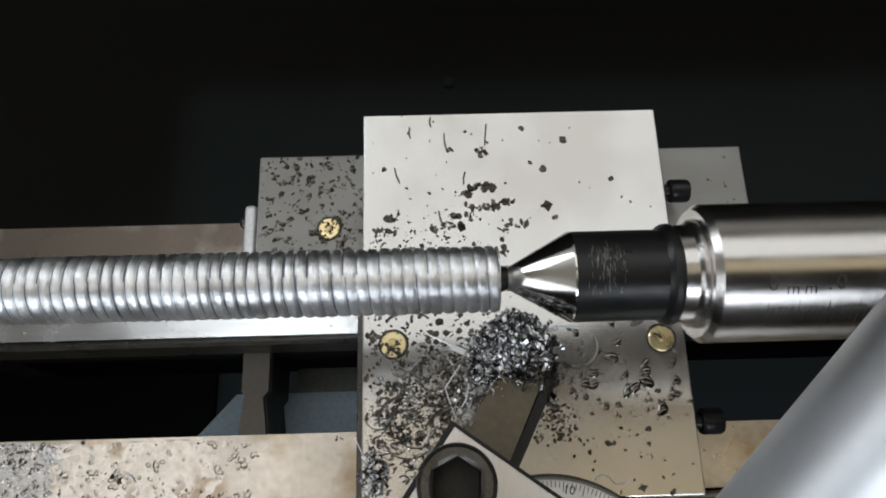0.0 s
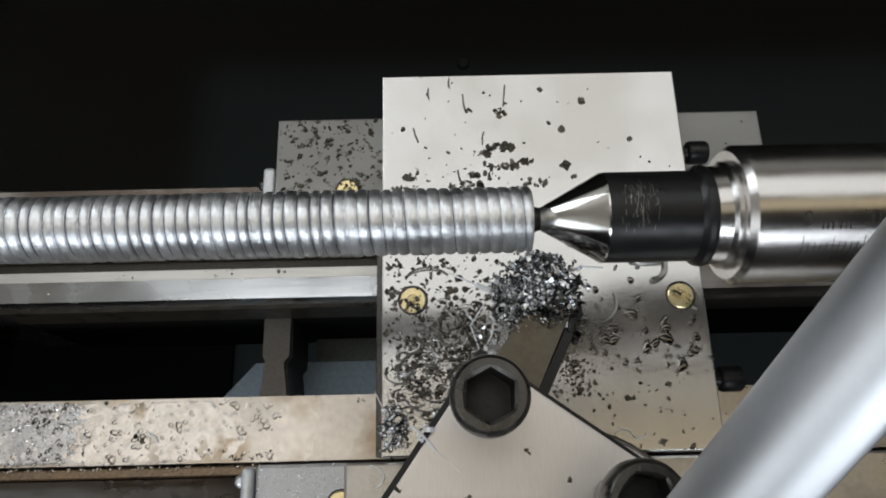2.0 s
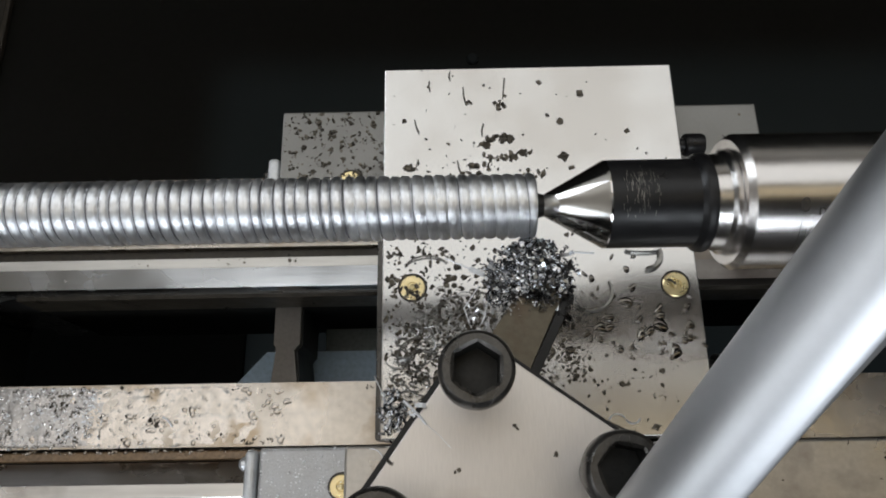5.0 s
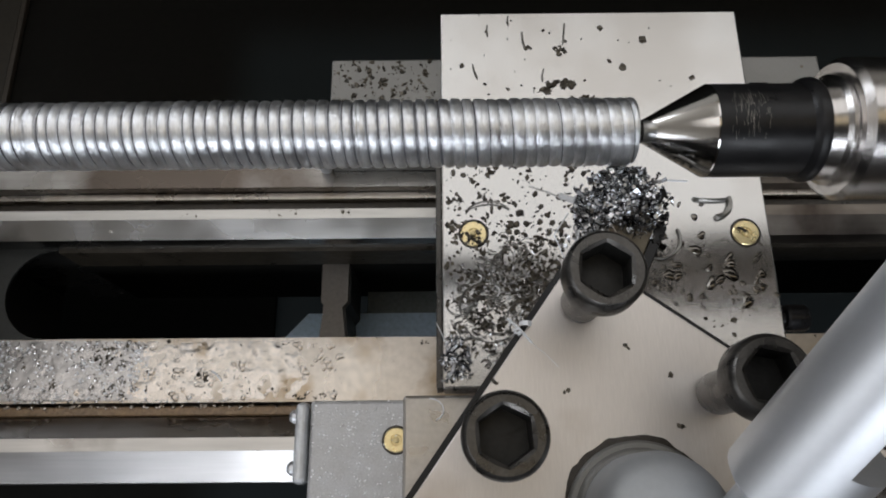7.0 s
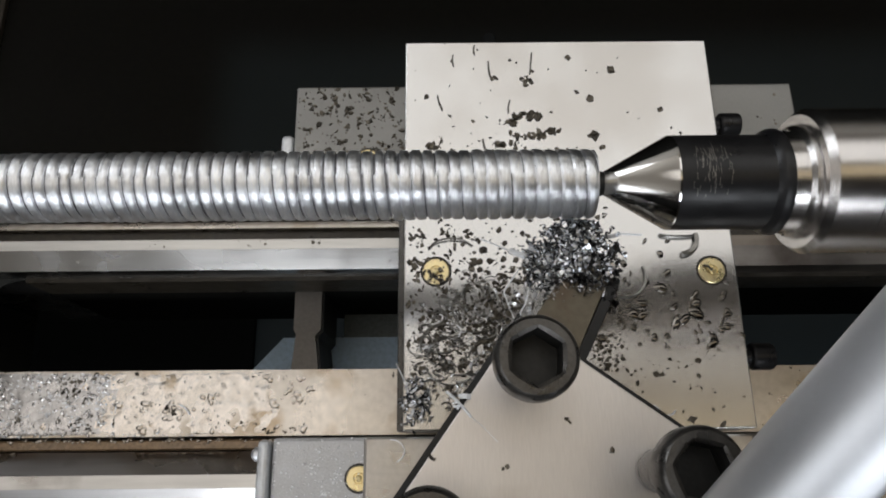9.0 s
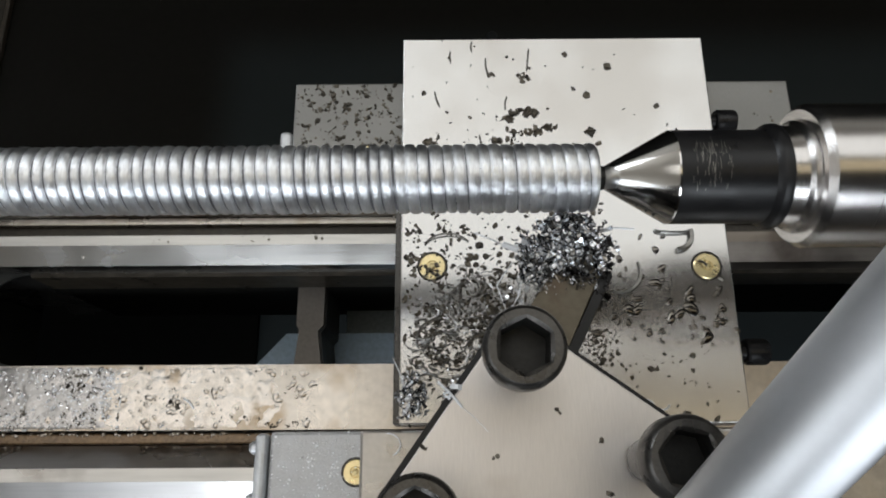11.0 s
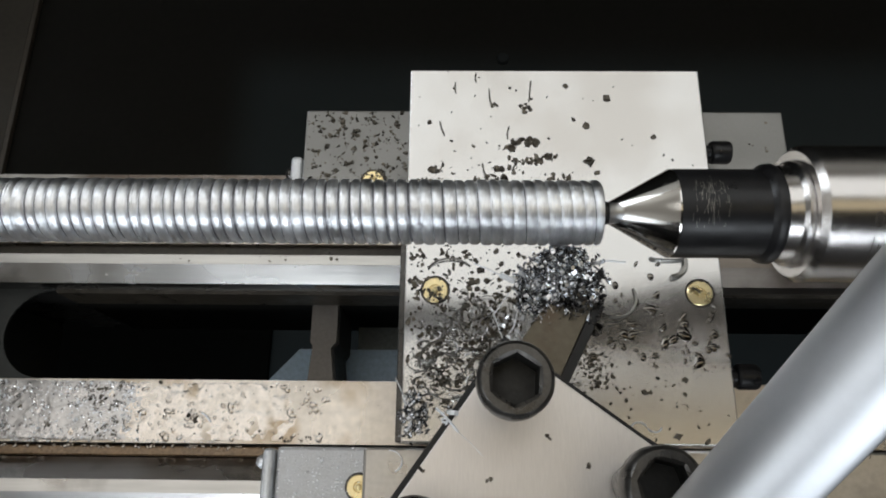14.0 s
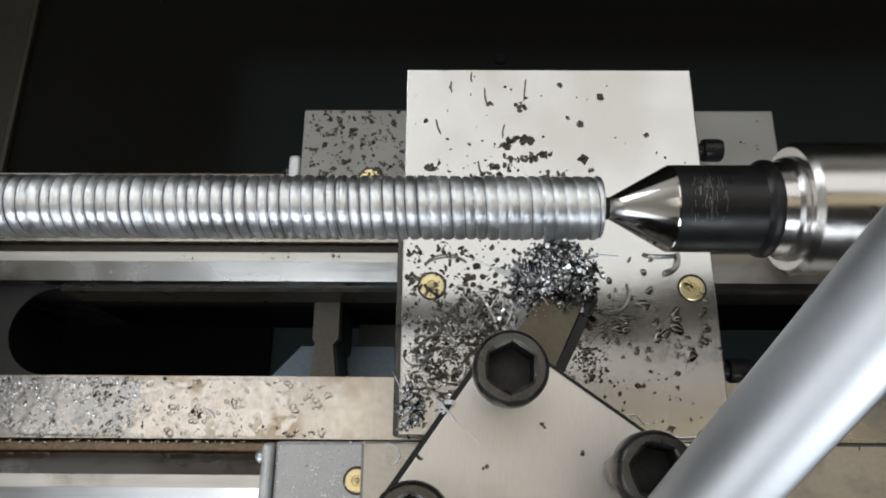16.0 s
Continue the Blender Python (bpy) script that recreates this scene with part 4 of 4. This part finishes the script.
scatter("saddle_chips", [(-29.5, -1, -33, -5, 400, 0.6, 2.0), (-16, -5, -32, -21, 90, 0.6, 1.8), (77, 103, -33, -5, 12, 0.5, 1.2)], -14.0, chip_dark, "dark metal chips on the rear saddle wing", 22, base=(0, -20, -14))
# Matt white specks: the wing's sparkle is put in as colour.
scatter("wing_glints", [(-32, -9.6, -135, -97, 620, 0.25, 1.0)], -21.0, glitter, "tiny white specks standing in for sparkle on the front saddle wing", 23, base=(-20, -106, -21))
scatter("oiler_chips", [(4.6, 9.6, -63.4, -58.6, 16, 0.7, 2.0), (-13, -8.6, -28.6, -24.6, 0, 0.5, 1.2)], 0.34, chip_dark, "dark chips covering the brass oiler", 51, base=(7, -61, 0))
scatter("oiler_chips", [(-14, -7.4, -29.4, -23.4, 46, 0.5, 1.5)], -13.66, chip_dark, "dark chips covering the brass oiler", 52, base=(-10, -26, -14))
scatter("plate_chips", [(78, 130, -112, -98, 24, 0.6, 1.5)], -8.0, chip_dark, "a few dark chips on the compound base", 24, base=(90, -105, -8))
scatter("bed_chips", [(-150, -95, -95, -79, 170, 0.4, 1.5), (-100, -40, -95, -79, 50, 0.4, 1.3), (-100, -90, -94.5, -80, 190, 0.4, 1.5), (-70.5, -68, -90, -87.5, 12, 0.8, 2.0), (-55, -30, -95, -92, 34, 0.4, 1.5), (-40, 0, -95, -79, 20, 0.4, 1.3), (78, 120, -95, -79, 20, 0.4, 1.4)],
        -34.3, chip_dark, "wet dark chips on the front way", 25, moving=False, base=(-60, -88, -34))
scatter("bed_filings", [(-150, -84, -95.4, -79, 900, 0.3, 1.0), (-150, -60, -95.6, -94.4, 160, 0.3, 0.9)], -34.15, silver_chip, "glittering wet filings on the front way", 26, moving=False, base=(-60, -88, -34))
scatter("rear_chips", [(-150, 0, -47.2, -44.6, 40, 0.3, 1.4)], -25.0, chip_dark, "dark chips on the rear vee way", 27, moving=False, base=(-60, -46, -25))
scatter("post_chips", [(x - 0.3, x + 0.3, y - 0.3, y + 0.3, 2, 0.8, 1.3) for x, y in ((16.9, -104.3), (31.1, -101.9), (31.8, -108.6), (7.5, -103.0), (25.5, -98.0))], 59.3, chip_dark, "a few dark chips on the tool post", 28, base=(22, -110, 59))


def drops(name, x0, x1, y0, y1, z, count, least, most, mat, label, seed, moving, rise=0.6, lean=1.0, spots=()):
    """Low drops of oil lying on a face, their edges running out flat; lean > 1 crowds them towards x0."""
    r = random.Random(seed)
    bm = bmesh.new()
    n = 14
    for each in range(count + len(spots)):
        s = least + (most - least) * r.random() ** 1.8
        x, y, sq, a0 = x0 + (x1 - x0) * r.random() ** lean, r.uniform(y0, y1), r.uniform(0.5, 1.0), r.uniform(0, 3.1)
        if each >= count:
            x, y, s = spots[each - count][0], spots[each - count][1], spots[each - count][2] * 1.2
        b2, b3, p2, p3 = r.uniform(0, 0.22), r.uniform(0, 0.16), r.uniform(0, 6.3), r.uniform(0, 6.3)
        off = r.uniform(-0.12, 0.12)
        rings = []
        for rad, h in ((1.0, -0.02), (0.88, 0.035), (0.7, 0.12), (0.45, 0.19), (0.2, 0.215)):
            ring = []
            for k in range(n):
                a = 6.2832 * k / n
                w = 1 + b2 * math.cos(2 * a + p2) + b3 * math.cos(3 * a + p3)
                u, v = s / 2 * (rad * w * math.cos(a) + off * (1 - rad)), s / 2 * rad * sq * w * math.sin(a)
                ring.append(bm.verts.new((x + u * math.cos(a0) - v * math.sin(a0), y + u * math.sin(a0) + v * math.cos(a0), z + h * s * rise)))
            rings.append(ring)
        for p, q in zip(rings, rings[1:]):
            for k in range(n):
                bm.faces.new((p[k], p[(k + 1) % n], q[(k + 1) % n], q[k]))
        bm.faces.new(rings[-1])
    return solo(name, bm, mat, label, "oil drops", "stuff", (x0, y0, z), 80, moving)


DROPS_AT = [(56.1, -54.0, 1.4), (61.4, -54.1, 1.3), (59.4, -57.2, 1.6), (60.5, -61.8, 1.8), (58.7, -65.3, 2.4), (54.1, -69.0, 2.0), (61.4, -69.7, 2.2), (66.3, -67.2, 2.4), (73.0, -67.1, 2.0),
    (66.5, -68.9, 2.4), (52.0, -71.4, 2.4), (54.0, -71.6, 2.0), (48.7, -70.6, 1.6), (61.5, -73.3, 3.0), (63.5, -72.6, 2.6), (66.2, -71.2, 3.2), (68.6, -73.4, 1.6), (73.3, -71.2, 2.0),
    (71.8, -73.1, 1.6), (72.9, -74.3, 1.8), (69.2, -77.6, 2.8), (71.5, -74.9, 1.6), (48.6, -72.9, 1.6), (51.8, -74.4, 1.5), (44.4, -76.8, 2.0), (58.9, -76.4, 1.6), (75.9, -76.2, 1.4),
    (56.2, -76.7, 1.8), (49.2, -58.3, 1.6), (50.8, -59.4, 1.6)]
drops("oil_drops", 40, 75.5, -80, -62, 0.0, 110, 0.6, 1.6, clear_oil, "clear oil droplets on the cross slide", 29, True, 0.6, 1.0, DROPS_AT)


def wet_sheet(name, x0, x1, y0, y1, z, step, height, mat, label):
    """A low film with its own lumps, lying on a face; where its height falls below nothing it dips under the face."""
    nx, ny = int((x1 - x0) / step), int((y1 - y0) / step)
    verts, faces = [], []
    for i in range(nx + 1):
        for j in range(ny + 1):
            x, y = x0 + (x1 - x0) * i / nx, y0 + (y1 - y0) * j / ny
            rim = min(1.0, (y - y0) / 0.8, (y1 - y) / 0.8, (x - x0) / 0.8, (x1 - x) / 0.8)
            verts.append((x * MM, y * MM, (z + min(height(x, y), 0.6) * rim - 0.04 * (1 - rim)) * MM))
    for i in range(nx):
        for j in range(ny):
            a = i * (ny + 1) + j
            faces.append((a, a + ny + 1, a + ny + 2, a + 1))
    me = bpy.data.meshes.new(name)
    me.from_pydata(verts, [], faces)
    me.polygons.foreach_set("use_smooth", [True] * len(me.polygons))
    me.materials.append(mat)
    return tagged(new(name, me), label, "oil film", "", "stuff")


def slurry_height(x, y):
    fade = min(1.0, max(-1.0, (-87 - x) / 9)) * 0.14 + 0.12 * noise.noise(Vector((x * 0.16, y * 0.2, 1.0)))
    lump = 0.05 * noise.noise(Vector((x * 0.42, y * 0.42, 4.0))) + 0.05 * noise.noise(Vector((x * 0.95, y * 0.95, 8.0))) + 0.015 * noise.noise(Vector((x * 2.1, y * 2.1, 2.0)))
    return fade + lump


def film_height(x, y):
    fade = min(0.03, max(-0.5, (-42 - x) / 60)) + 0.07 * noise.noise(Vector((x * 0.12, y * 0.16, 21.0)))
    lump = 0.11 * noise.noise(Vector((x * 0.30, y * 0.30, 14.0))) + 0.065 * noise.noise(Vector((x * 0.62, y * 0.62, 18.0)))
    return fade + lump - 0.02


wet_sheet("way_slurry", -152, -72, -95.4, -78.8, -34.3, 0.32, slurry_height, slurry, "grey oily slurry of filings on the front way")
wet_sheet("way_oil", -104, -24, -95.4, -78.8, -34.3, 0.32, film_height, way_film, "thin lumpy oil film on the front way")
drops("way_drops", -90, -32, -94.8, -80, -34.25, 90, 0.8, 2.6, way_film, "soft oil drops on the front way", 34, False, 0.3)
drops("slurry_drops", -86, -152, -95.2, -79.2, -34.2, 420, 0.5, 1.6, wet_bright, "small glistening drops on the slurry of the front way", 36, False, 0.9)
drops("channel_oil", -150, -36, -97.0, -96.3, -36.0, 110, 0.5, 1.6, way_film, "small oil droplets in the front channel", 31, False, 1.2)
drops("rear_oil", -120, 0, -50.5, -45, -26.5, 26, 0.5, 1.3, way_film, "small oil droplets on the rear vee way", 32, False)


# ---- movement ----
def motions():
    times = [0.5 * k for k in range(33)]
    for ob in MOVING:
        x, y, z = ob.location
        walk(ob, [(t, Matrix.Translation((x - FEED * t, y, z))) for t in times])
    spin = [(k / 30, Matrix.Translation((0, AXIS_Y * MM, AXIS_Z * MM)) @ Matrix.Rotation(radians(40 * k), 4, "X")) for k in range(481)]
    walk(rod, spin)


motions()
